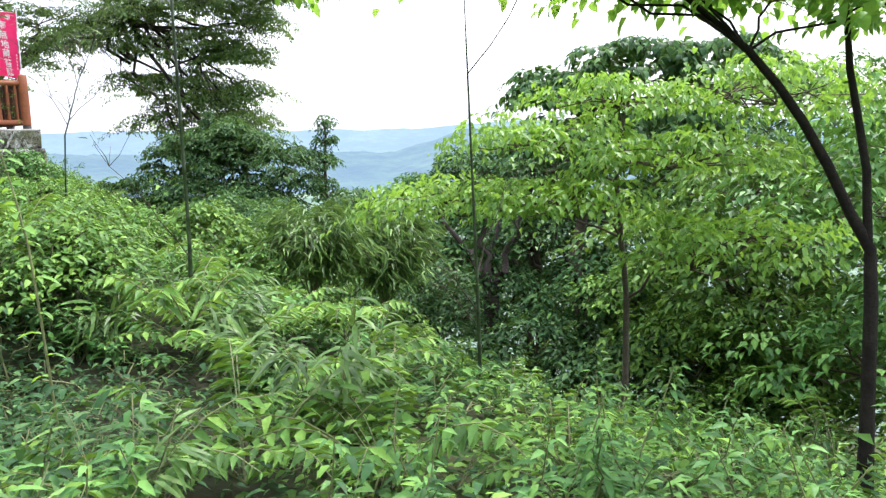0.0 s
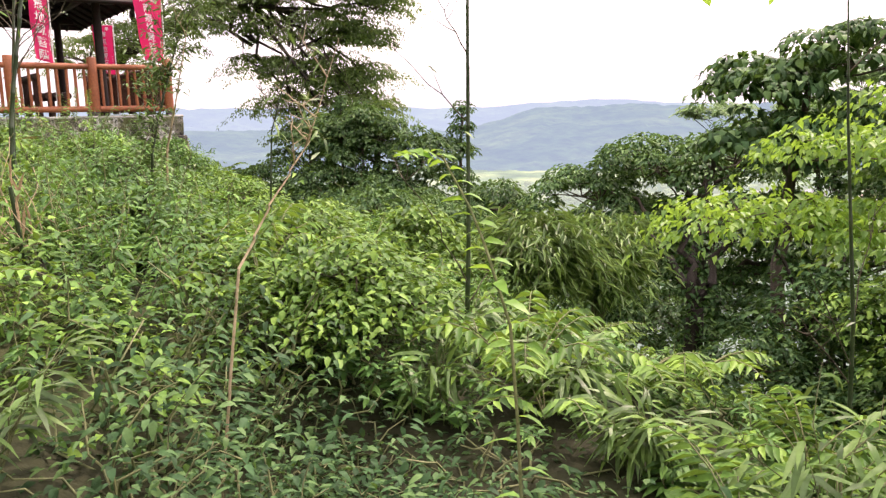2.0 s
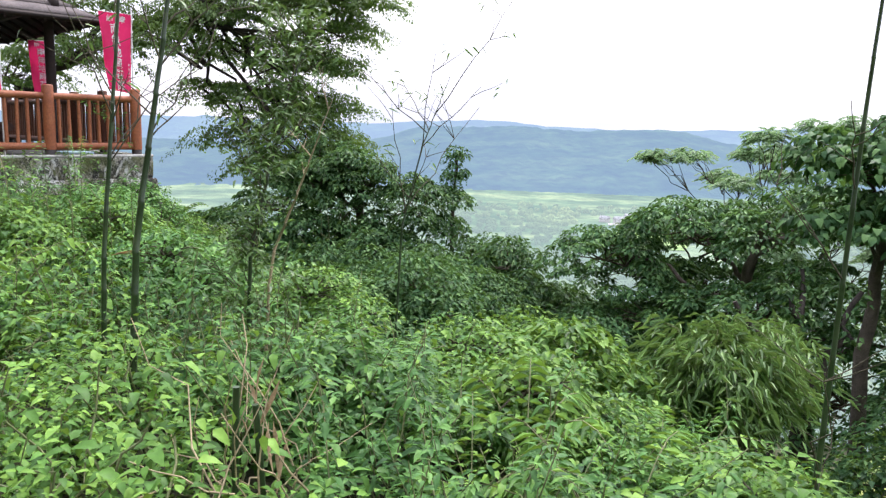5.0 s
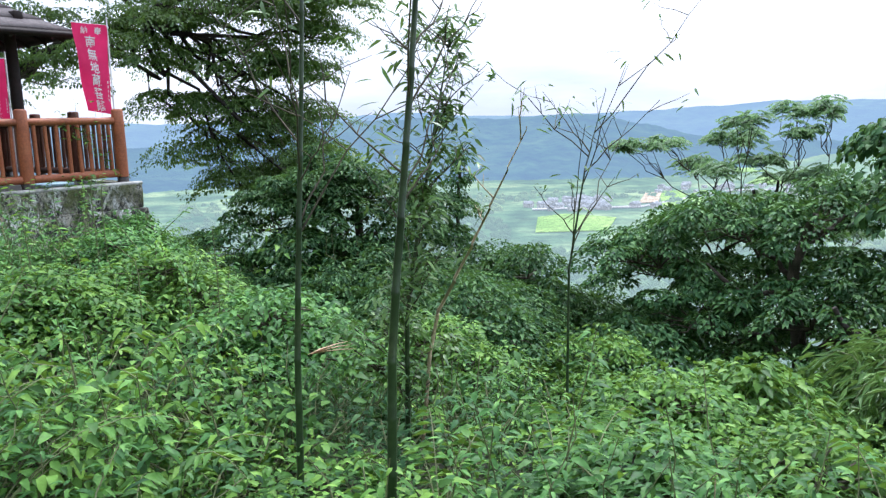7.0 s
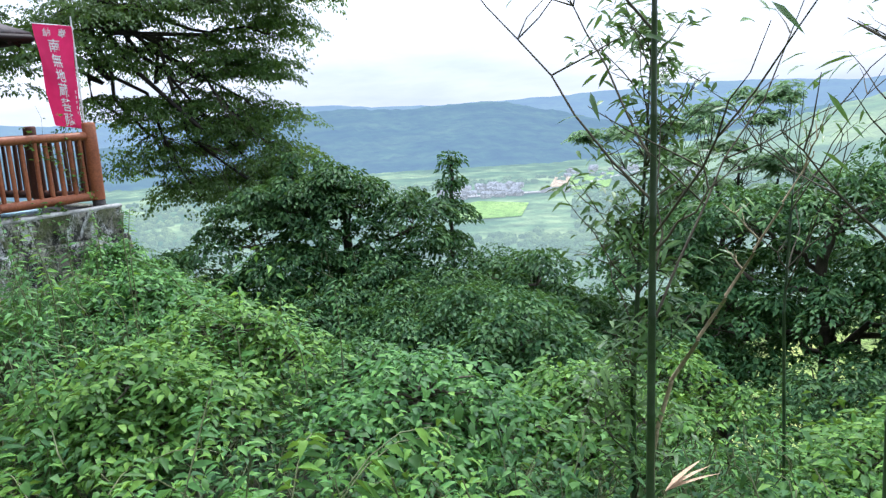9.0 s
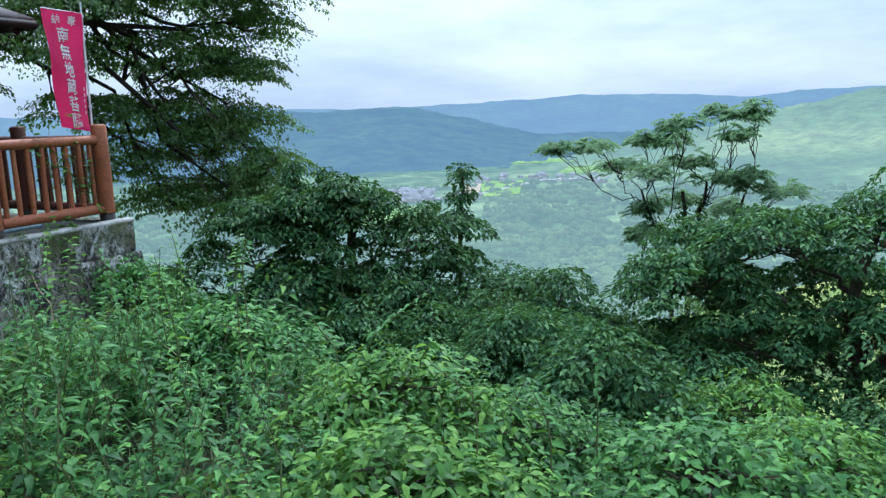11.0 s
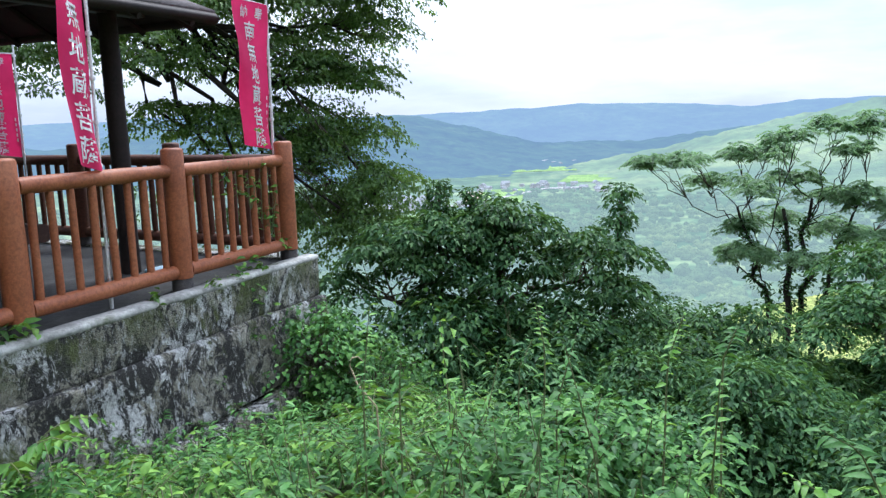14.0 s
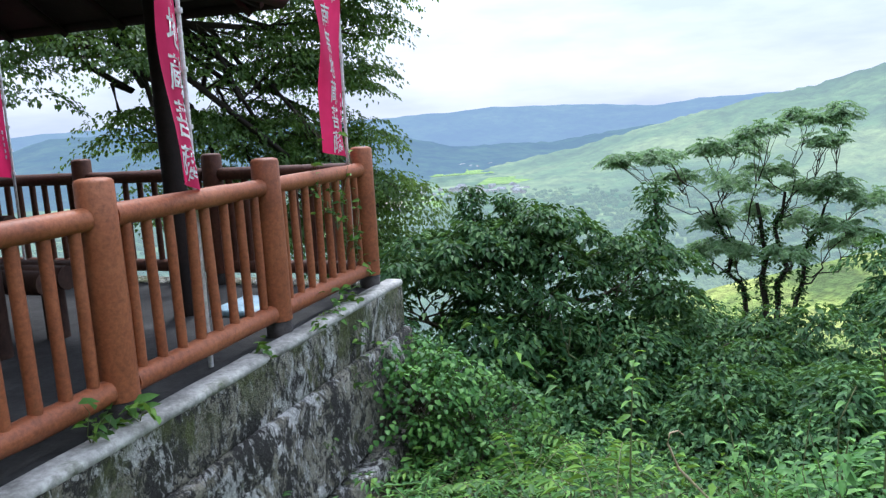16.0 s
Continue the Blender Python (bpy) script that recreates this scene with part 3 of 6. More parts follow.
def nobori(foot, top, width, height, out, seed, sway, squeeze, foot_slip=0.0):
    """Banner on a white pole with a top arm; the print is seen from behind, so it reads reversed."""
    rng = np.random.default_rng(seed)
    foot = np.asarray(foot, float)
    out = unit(np.array([*out, 0.0]))
    side = np.array([-out[1], out[0], 0.0])
    f = thing("banner_flag", foot, "pink-red cloth banner with white lettering on a white pole", "flag", "banners round the terrace")
    H = top - foot[2]
    lean = np.array([0.015, 0.0, 0.0])
    part("pole", tube(Geo(), [(0, 0, 0), lean * H * 0.5 + [0, 0, H * 0.5], lean * H + [0, 0, H + 0.12]], [0.013, 0.012, 0.010], 8), M_POLE, f, smooth=True)
    arm0 = lean * H + np.array([0, 0, H])
    part("arm", tube(Geo(), [arm0, arm0 + out * (width + 0.03)], 0.007, 6), M_POLE, f)

    def sheet(s, t):
        """Point of the cloth: s across from the pole, t down from the arm."""
        s, t = np.asarray(s, float), np.asarray(t, float)
        w = width * (1 - squeeze * t ** 1.6)
        wave = 0.024 * np.sin(5.0 * s + 5.5 * t + seed) * (0.25 + t) + 0.012 * np.sin(11 * t + 3 * s + seed)
        across = 0.02 + s * w
        swing = sway * t ** 1.5 * s
        drop = t * height * (1 - 0.05 * s * t) - 0.03 * s * np.sin(3 * t)
        return arm0 + lean * (-t * height)[..., None] * 0 + across[..., None] * out + (wave + swing)[..., None] * side + np.stack([-lean[0] * t * height, 0 * t, -drop], -1)

    ns, nt_ = 14, 40
    S, T = np.meshgrid(np.linspace(0, 1, ns), np.linspace(0, 1, nt_), indexing="ij")
    i, j = np.meshgrid(np.arange(ns - 1), np.arange(nt_ - 1), indexing="ij")
    Q = np.stack([i * nt_ + j, (i + 1) * nt_ + j, (i + 1) * nt_ + j + 1, i * nt_ + j + 1], -1).reshape(-1, 4)
    cloth = part("cloth", Geo().add(sheet(S.ravel(), T.ravel()), Q), M_CLOTH, f, smooth=True)
    for t in np.linspace(0.02, 0.97, 6):
        z = H - t * height
        part("loop", tube(Geo(), [lean * z + [0, 0, z - 0.012], lean * z + [0, 0, z + 0.012]], 0.02, 8), M_POLE, f)
    nrm = side * 0.004
    def letter(ch, size, s0, t0):
        V, F = glyph_mesh(ch, size)
        if not len(V):
            return
        g = Geo()
        for sg in (1, -1):
            s = s0 - V[:, 0] / width * (1 if sg > 0 else 1)
            t = t0 - V[:, 1] / height
            g.add(sheet(np.clip(s, 0, 1), np.clip(t, 0, 1)) + nrm * sg, F)
        part("lettering", g, M_INK, cloth, "white printed characters")
    for ch, s0 in (("奉", 0.28), ("納", 0.66)):
        letter(ch, width * 0.21, s0, 0.075)
    for k, ch in enumerate("南無地蔵菩薩"):
        letter(ch, min(0.56 * width, 0.138 * height), 0.5, 0.20 + 0.145 * k)
    for k in range(5):       # small unreadable name line along the pole
        a = np.array([[0.07, 0.62 + 0.05 * k], [0.10, 0.62 + 0.05 * k], [0.10, 0.65 + 0.05 * k], [0.07, 0.65 + 0.05 * k]])
        p = sheet(a[:, 0], a[:, 1])
        part("lettering", Geo().add(np.concatenate([p + nrm, p - nrm]), [[0, 1, 2, 3], [7, 6, 5, 4]]), M_INK, cloth, "short white bar of small print")
    return f


OUT = (-0.48, -0.88)
nobori(at(-0.02, 0.14, DECK), 1.53, 0.54, 1.26, OUT, 1, -0.05, 0.35)
nobori(at(1.95, 0.05, DECK), 1.72, 0.34, 1.5, (-0.36, -0.93), 2, 0.1, 0.05)
nobori(at(3.85, 0.1, DECK), 1.68, 0.34, 1.42, (-0.4, -0.91), 3, -0.05, 0.1)
nobori(at(0.09, 3.36, DECK), 1.3, 0.42, 1.08, (-0.85, -0.5), 4, 0.05, 0.2)


# ---- plants ----
def scatter_dirs(rng, n, up=0.2, spread=1.0):
    th = rng.uniform(0, 2 * np.pi, n)
    return unit(np.stack([np.cos(th) * spread, np.sin(th) * spread, rng.normal(up, 0.35, n)], -1))


def up_normals(rng, n, jit=0.45):
    return unit(np.stack([rng.normal(0, jit, n), rng.normal(0, jit, n), np.ones(n)], -1))


def spaced(rng, n, c, rad):
    """Clump centres over the upper shell of a lobe, kept apart from one another."""
    out = []
    for k in range(n):
        d = unit(rng.normal(0, 1, (6, 3)))
        d[:, 2] = np.where(d[:, 2] < -0.35, -d[:, 2], d[:, 2])
        p = c + d * rad * rng.uniform(0.5, 1.05, (6, 1)) ** 0.6
        gap = [min([np.linalg.norm((q - o) / rad) for o in out], default=9.0) for q in p]
        out.append(p[int(np.argmax(gap))])
    return np.array(out)


def pads(crown, rng, at_, away, per, radius, flat, size, droop, stretch, full, hang):
    """Domed pads of overlapping leaves that hang outwards over their rims; away: from the limb."""
    n = len(at_) * per
    r = np.repeat(radius * rng.uniform(0.55, 1.35, len(at_)), per)
    az = np.repeat(np.arctan2(away[:, 1], away[:, 0]), per)
    th = rng.uniform(0, 2 * np.pi, n)
    ph = np.arccos(1 - 1.12 * rng.uniform(0, 1, n))
    lump = 1 + 0.22 * np.sin(3 * th + np.repeat(rng.uniform(0, 6.28, len(at_)), per))
    rho = np.sin(ph) * rng.uniform(0.72, 1.06, n) * lump
    e, w = rho * np.cos(th) * stretch, rho * np.sin(th) / stretch
    tip = 0.22 * np.maximum(e, 0) ** 2
    tilt = np.repeat(rng.normal(0, 0.22, len(at_)), per)
    off = np.stack([e * np.cos(az) - w * np.sin(az), e * np.sin(az) + w * np.cos(az), flat * np.cos(ph) * rng.uniform(0.75, 1.1, n) - tip + tilt * w], -1) * r[:, None]
    d = np.stack([np.cos(th + az), np.sin(th + az), -0.05 - hang * np.sin(ph) ** 2], -1) + rng.normal(0, 1, (n, 3)) * [0.5, 0.5, 0.22]
    tip_over = (0.15 + 0.65 * hang) * np.sin(ph)
    nrm = np.stack([tip_over * np.cos(th + az), tip_over * np.sin(th + az), np.ones(n)], -1) + rng.normal(0, 0.24, (n, 3))
    sz = rng.uniform(0.65, 1.25, n)
    leaves(crown, np.repeat(at_, per, axis=0) + off, d, unit(nrm), size[0] * sz, size[1] * sz, 0.18, droop, full)


def tree(name, label, base, trunk, r0, lobes, leaf, material, seed, clusters=60, per=26, spread=0.35, flat=0.5, size=(0.08, 0.045), droop=0.1, up=0.1, full=False, bark=None, category="tree", rtip=0.35, fork=None, twig=0.12, wob=0.06, stout=0.55, stretch=1.15, lift=0.05, hang=0.75):
    """Trunk along given points; a limb to each lobe (centre, radii); twigs to clumps on the lobe's shell; leaves round each clump."""
    rng = np.random.default_rng(seed)
    bark = bark or M_BARK
    base = np.asarray(base, float)
    f = thing(name, base, label, category)
    tp = np.asarray(trunk, float)
    tt = np.linspace(0, 1, len(tp))
    fine = np.stack([np.interp(np.linspace(0, 1, 14), tt, tp[:, i]) for i in range(3)], -1)
    fine[1:-1] += rng.normal(0, r0 * 0.25, (12, 3))
    rr = np.linspace(r0, r0 * rtip, 14)
    rr[0] *= 1.25
    part("trunk", tube(Geo(), fine - base, rr, 9), bark, f, smooth=True)
    twigs, crown = Geo(), Geo()
    for (c, rad, wgt) in lobes:
        c, rad = np.asarray(c, float), np.asarray(rad, float)
        k = int(np.clip(np.argmin(np.linalg.norm(fine - c + [0, 0, 0.6 * rad.max()], axis=1)), 2, 13))
        k = k if fork is None else fork if isinstance(fork, int) else int(rng.integers(*fork))
        limb = bent(fine[k], c, rng, 8, wob, lift)
        part("limb", tube(Geo(), limb - base, np.linspace(rr[k] * stout, rr[k] * stout * 0.25 + 0.003, 8), 6), bark, f, smooth=True)
        nc = max(3, int(clusters * wgt * 0.5))
        P = spaced(rng, nc, c, rad)
        for p in P:
            o = limb[rng.integers(5, 8)]
            tube(twigs, bent(o, p, rng, 4, 0.09, 0.06) - base, np.linspace(rr[k] * twig + 0.05 * twig, 0.02 * twig + 0.001, 4), 3, cap=False)
        pads(crown, rng, P - base, P - (c - [0, 0, 0.5 * rad[2]]), int(per * 1.7), spread * 1.75, flat, size, droop, stretch, full, hang)
    tagged(part("branching", twigs, M_TWIG, f), kind="stuff")
    part("crown", crown, material, f, smooth=True)
    return f


def gz(x, y):
    return float(ground_z(x, y))


def weed_meshes(rng, kind, tall, close):
    """One upright plant: stems and leaves, base at the origin, about a metre tall at most."""
    st, lf = Geo(), Geo()
    if kind == "weed":
        for k in range(rng.integers(4, 7)):
            h = rng.uniform(0.55, 1.0) * tall
            o = rng.normal(0, 0.12, 3) * [1, 1, 0]
            tip = o + [*rng.normal(0, 0.2, 2), h]
            line = bent(o, tip, rng, 6, 0.05)
            tube(st, line, np.linspace(0.006, 0.002, 6), 3, cap=False)
            n = 40
            t = rng.uniform(0.15, 1.0, n) ** 0.8
            p = np.stack([np.interp(t, np.linspace(0, 1, 6), line[:, i]) for i in range(3)], -1)
            th = np.arange(n) * 2.4 + rng.normal(0, 0.4, n)
            d = np.stack([np.cos(th), np.sin(th), rng.normal(0.02, 0.24, n)], -1)
            ln = rng.uniform(0.05, 0.105, n) * (1.3 - 0.7 * t)
            leaves(lf, p + d * 0.02, d, up_normals(rng, n, 0.22), ln, ln * 0.34, 0.22, 0.3, close)
    elif kind in ("mound", "brush"):
        n = (400 if kind == "mound" else 190) if close else (270 if kind == "mound" else 130)
        d = unit(rng.normal(0, 1, (n, 3)) * [1, 1, 0.7])
        d[:, 2] = np.abs(d[:, 2])
        lump = 1 + 0.28 * np.sin(d[:, :1] * 5 + rng.uniform(0, 6)) * np.cos(d[:, 1:2] * 5 + rng.uniform(0, 6))
        p = d * np.array([0.42, 0.42, 0.6 * tall]) * lump * rng.uniform(0.55, 1.08, (n, 1))
        out = unit(d * [1, 1, 0.05] + rng.normal(0, 1, (n, 3)) * [0.5, 0.5, 0.2] - [0, 0, 0.05])
        ln = rng.uniform(0.028, 0.072, n) * (1.0 if close else 1.2)
        leaves(lf, p, out, unit(0.2 * d + rng.normal(0, 0.24, (n, 3)) + [0, 0, 1.0]), ln, ln * (0.52 if kind == "mound" else 0.42), 0.2, 0.3, close)
        for k in range(9):
            q = d[k] * [0.4, 0.4, 0.58 * tall]
            tube(st, bent((0, 0, 0), q, rng, 5, 0.1), np.linspace(0.007, 0.003, 5), 4, cap=False)
    elif kind == "grass":
        for k in range(12):
            th = rng.uniform(0, 6.28)
            h = rng.uniform(0.5, 1.0) * tall
            top = np.array([math.cos(th) * h * 0.45, math.sin(th) * h * 0.45, h])
            line = bent((0, 0, 0), top, rng, 6, 0.03, 0.1)
            tube(st, line, np.linspace(0.004, 0.0015, 6), 3, cap=False)
            n = 12
            t = rng.uniform(0.35, 1.0, n)
            p = np.stack([np.interp(t, np.linspace(0, 1, 6), line[:, i]) for i in range(3)], -1)
            d = unit(np.stack([np.cos(th + rng.normal(0, 0.9, n)), np.sin(th + rng.normal(0, 0.9, n)), rng.normal(0.0, 0.4, n)], -1))
            leaves(lf, p, d, up_normals(rng, n, 0.3), rng.uniform(0.12, 0.22, n), 0.022, 0.2, 0.35)
    else:          # spray: pinnate fronds arching outwards
        for k in range(9):
            th = rng.uniform(0, 6.28)
            L = rng.uniform(0.45, 0.8) * (0.5 + 0.5 * tall)
            t = np.linspace(0, 1, 7)[:, None]
            line = np.concatenate([np.cos(th) * L * t, np.sin(th) * L * t, 0.55 * L * np.sin(t * 2.2) + 0.1], 1)
            tube(st, line, np.linspace(0.005, 0.0015, 7), 3, cap=False)
            n = 22
            tq = np.repeat(np.linspace(0.15, 1.0, n // 2), 2)
            p = np.stack([np.interp(tq, t[:, 0], line[:, i]) for i in range(3)], -1)
            sgn = np.tile([1, -1], n // 2)
            d = np.stack([-np.sin(th) * sgn + 0.5 * np.cos(th), np.cos(th) * sgn + 0.5 * np.sin(th), np.full(n, -0.12)], -1)
            ln = 0.11 * np.sin(np.clip(tq * 2.6 + 0.3, 0, 3.0))
            leaves(lf, p, d, up_normals(rng, n, 0.3), np.maximum(ln, 0.03), np.maximum(ln * 0.36, 0.012), 0.2, 0.25, False)
    return st, lf


KINDS = {"brush": ("dark_bush", "low dark-leaved bush on the steep slope", L_DARK), "weed": ("weed_plant", "leafy green weed with upright stems", L_WEED), "mound": ("vine_bush", "low bush overgrown with broad-leaved vine", L_VINE),
         "grass": ("bamboo_grass", "tuft of narrow-leaved bamboo grass", L_GRASS), "spray": ("frond_shrub", "low shrub with arching feathery fronds", L_VINE)}
rp = np.random.default_rng(21)
STOCK = {k: [weed_meshes(rp, k, h, True) for h in (0.4, 0.7, 1.0) for _ in range(4)] for k in KINDS}
STOCK_FAR = {k: [weed_meshes(rp, k, h, False) for h in (0.4, 0.7, 1.0) for _ in range(4)] for k in KINDS}
MADE = {k: [] for k in KINDS}
BULK = {k: (Geo(), Geo()) for k in KINDS}


def in_terrace(x, y, m=0.0):
    q = np.array([x, y]) - PA
    return q @ FA > -0.45 - m and q @ FB > -0.45 - m


def plant(kind, x, y, scale, tall, yaw, single, far=False):
    """Set one plant on the ground: as a thing of its own, or into the joined mass further off."""
    lev = 0 if tall < 0.5 else 1 if tall < 0.8 else 2
    i = lev * 4 + int(rp.integers(0, 4))
    tall = tall / (0.4, 0.7, 1.0)[lev]
    z = gz(x, y) - 0.02
    m = Matrix.Translation((x, y, z)) @ Matrix.Rotation(yaw, 4, "Z") @ Matrix.Diagonal((scale, scale, scale * tall, 1))
    if single:
        name, label, mat = KINDS[kind]
        if len(MADE[kind]) <= i or MADE[kind][i] is None:
            while len(MADE[kind]) <= i:
                MADE[kind].append(None)
            f = thing(name, (x, y, z), label, "plant", "undergrowth beside the footpath")
            tagged(part("stalk", STOCK[kind][i][0], M_STEM, f), kind="stuff")
            part("foliage", STOCK[kind][i][1], mat, f, smooth=True)
            f.matrix_basis = m
            MADE[kind][i] = f
        else:
            src = MADE[kind][i]
            keep = src.scale.copy()
            src.scale = (1, 1, 1)
            copy_thing(src, m)
            src.scale = keep
    else:
        M = np.array(m)
        for g, s in zip(BULK[kind], (STOCK_FAR if far else STOCK)[kind][i]):
            V = np.concatenate(s.v)
            V = V @ M[:3, :3].T + M[:3, 3]
            n0 = g.n
            g.v.append(V)
            for fc in s.f:
                g.f.append(fc + n0)
            g.n += len(V)


def kind_at(s, v):
    """Which plant grows where: patches along the slope."""
    n = noise.noise(Vector((s * 0.32, v * 0.5, 3.0))) + rp.normal(0, 0.22)
    if s > 8:
        return ("weed", "mound", "weed", "mound", "weed", "spray")[int(rp.integers(0, 6))]
    return "mound" if n > 0.14 else "weed" if n > -0.22 else "spray" if n > -0.46 or s > 8 else "grass"


count = 0
for s in np.arange(-4.0, 19.0, 0.36):
    for v in np.concatenate([np.arange(0.95, 4.4, 0.34), np.arange(4.5, 8.5, 0.46)]):
        s1, v1 = s + rp.normal(0, 0.12), v + rp.normal(0, 0.12)
        x, y = xy(s1, v1)
        if in_terrace(x, y) or v1 < 0.85:
            continue
        if (x - 0.36) ** 2 + (y - 1.68) ** 2 < 0.09:
            continue
        k = kind_at(s1, v1)
        if noise.noise(Vector((s1 * 0.75, v1 * 0.75, 21.0))) + rp.normal(0, 0.12) > 0.22 and v1 > 1.3:
            k = "brush"
        tq = min(1.0, max(0.0, ((x - 2.1) * 1.4 + (y - 1.3) * -1.8) / 5.2))          # a dark hollow of brush beside the footpath
        if (x - 2.1 - 1.4 * tq) ** 2 + (y - 1.3 + 1.8 * tq) ** 2 < 0.42:
            k = "brush"
            plant(k, x + rp.normal(0, 0.15), y + rp.normal(0, 0.15), 1.0, 0.5, rp.uniform(0, 6.28), False)
        if v1 > 3.9 and rp.random() < (0.8 if s1 > 8 else 0.35) and not in_terrace(x, y, 1.3):
            k = "brush"
        low, high = np.interp(v1, [0.9, 1.6, 2.4, 3.0, 3.6, 4.4, 8.5], [0.5, 0.85, 0.95, 0.72, 0.48, 0.36, 0.36]), np.interp(v1, [0.9, 1.6, 2.4, 5.0, 6.0, 8.5], [0.5, 0.85, 0.95, 0.8, 0.75, 0.8])
        cap = low + (high - low) * min(1.0, max(0.0, (s1 - 7.2) / 1.6))          # how tall the growth stands, by strip
        if s1 < 3.2 and v1 > 3.2:
            cap = min(1.1, 0.5 + 0.12 * (v1 - 3.2))
        if s1 > 13.0 and v1 > 3.6:
            cap *= 0.75
        if 2.8 < s1 < 4.4 and v1 > 2.0:
            cap = 0.4
        hum = 0.5 + 0.5 * max(-1.0, min(1.0, 2.0 * noise.noise(Vector((s1 * 0.8, v1 * 0.8, 9.0))) + rp.normal(0, 0.22)))
        hgt = cap * (0.45 + 0.6 * hum)
        if k != "weed" and k != "grass":
            hgt *= 1.35
        if 10.8 < s1 < 14.3 and 1.5 < v1 < 3.1 and k != "brush":
            hgt, k = rp.uniform(0.62, 1.0), "weed" if rp.random() < 0.75 else k
        if 8.2 < s1 < 11.2 and v1 > 2.5:
            k = "brush" if rp.random() < 0.8 else k
        q = np.array([x, y]) - PA
        if q @ FA > -0.3 and q @ FB > -4.2:          # kept low in front of the wall
            hgt *= min(1.15, 0.55 + 0.24 * max(0.0, -q @ FB - 1.1))
        sc = rp.uniform(0.85, 1.2)
        near = v1 < 3.6 and 1 < s1 < 17 and count % 2 == 0
        count += 1
        plant(k, x, y, sc, max(hgt, 0.25), rp.uniform(0, 6.28), near, v1 > 3.4)
for s in np.arange(-7.0, 17.0, 0.85):          # taller scrub further down the slope
    for v in np.arange(8.6, 13.5, 1.25):
        x, y = xy(s + rp.normal(0, 0.2), v + rp.normal(0, 0.2))
        if in_terrace(x, y):
            continue
        plant("brush" if rp.random() < 0.7 else "mound", x, y, rp.uniform(1.5, 2.3), rp.uniform(0.7, 1.2), rp.uniform(0, 6.28), False, True)
for s in np.arange(-14.0, 10.0, 1.5):          # rank growth under the trees lower down
    for v in np.arange(5.0 if s < -4 else 13.6, 23.0, 1.7):
        x, y = xy(s + rp.normal(0, 0.4), v + rp.normal(0, 0.4))
        plant("mound" if rp.random() < 0.6 else "brush", x, y, rp.uniform(2.2, 3.4), rp.uniform(0.7, 1.2), rp.uniform(0, 6.28), False, True)
for k, (st, lf) in BULK.items():
    nm = {"weed": "undergrowth_weeds", "mound": "undergrowth_vines", "grass": "undergrowth_grass", "brush": "undergrowth_brush", "spray": "undergrowth_fronds"}[k]
    f = thing(nm, (0, 0, 0), "dense green " + nm.split("_")[1] + " massed over the slope", "undergrowth", kind="stuff")
    tagged(part("stalk", st, M_STEM, f), kind="stuff")
    part("foliage", lf, KINDS[k][2], f, smooth=True)

# trees
M_DARKBARK = surface("dark_bark", [(0.3, (0.02, 0.017, 0.014)), (0.7, (0.05, 0.042, 0.034))], 5.0, 0.9, 0.8, 0.01, 50)
MAPLE_HIGH = [((-6.0, 18.0, 2.6), (1.6, 1.4, 0.7), 1.0), ((-4.3, 18.6, 2.7), (1.2, 1.2, 0.55), 0.8), ((-7.5, 18.0, 3.6), (2.4, 1.6, 0.8), 1.0), ((-10.5, 17.0, 3.2), (2.4, 1.6, 0.9), 0.9), ((-5.0, 18.4, 3.8), (1.6, 1.4, 0.7), 0.8), ((-3.1, 18.6, 2.9), (0.9, 0.9, 0.4), 0.6), ((-6.8, 17.4, 2.2), (1.2, 1.0, 0.4), 0.7), ((-3.4, 18.7, 3.6), (0.9, 0.9, 0.4), 0.5)]
MAPLE_MIDDLE = [((-5.4, 18.4, 1.5), (1.5, 1.2, 0.6), 1.0), ((-7.6, 17.2, 1.6), (1.4, 1.2, 0.6), 0.8), ((-9.6, 16.6, 1.2), (1.5, 1.2, 0.7), 0.7), ((-11.5, 16.8, 0.8), (1.6, 1.3, 0.8), 0.7), ((-3.7, 18.8, 2.1), (0.8, 0.9, 0.5), 0.6), ((-4.1, 18.5, 1.2), (1.0, 0.9, 0.5), 0.7)]
MAPLE_CORNER = [((-3.5, 17.6, -0.8), (0.7, 0.7, 0.5), 0.6), ((-3.8, 17.2, -1.6), (0.7, 0.6, 0.5), 0.6), ((-9.4, 17.4, 2.3), (1.2, 1.0, 0.5), 0.4)]
MAPLE_LOW = [((-5.2, 18.2, 0.3), (1.2, 1.0, 0.7), 0.8), ((-6.0, 18.2, -0.6), (1.0, 1.0, 0.6), 0.5), ((-4.6, 18.3, -0.3), (0.9, 0.8, 0.5), 0.6), ((-6.6, 17.8, 0.4), (1.0, 0.9, 0.5), 0.5), ((-5.3, 17.8, -1.3), (0.9, 0.8, 0.5), 0.6), ((-3.9, 18.4, 0.2), (0.8, 0.8, 0.4), 0.5), ((-4.2, 18.3, -1.2), (0.9, 0.8, 0.5), 0.6)]
tree("maple_tree", "old spreading tree with dark limbs and layered fine leaves", (-12.5, 18.2, gz(-12.5, 18.2)), [(-12.5, 18.2, gz(-12.5, 18.2)), (-12.3, 18.0, -0.5), (-11.2, 17.7, 1.0), (-9.2, 17.6, 1.9), (-7.2, 17.9, 2.6)], 0.26,
     MAPLE_HIGH + MAPLE_MIDDLE + MAPLE_LOW + MAPLE_CORNER, None, L_MAPLE, 31, 66, 130, 0.28, 0.34, (0.07, 0.047), 0.3, bark=M_DARKBARK, wob=0.09, stout=0.7, twig=0.1, stretch=1.4)
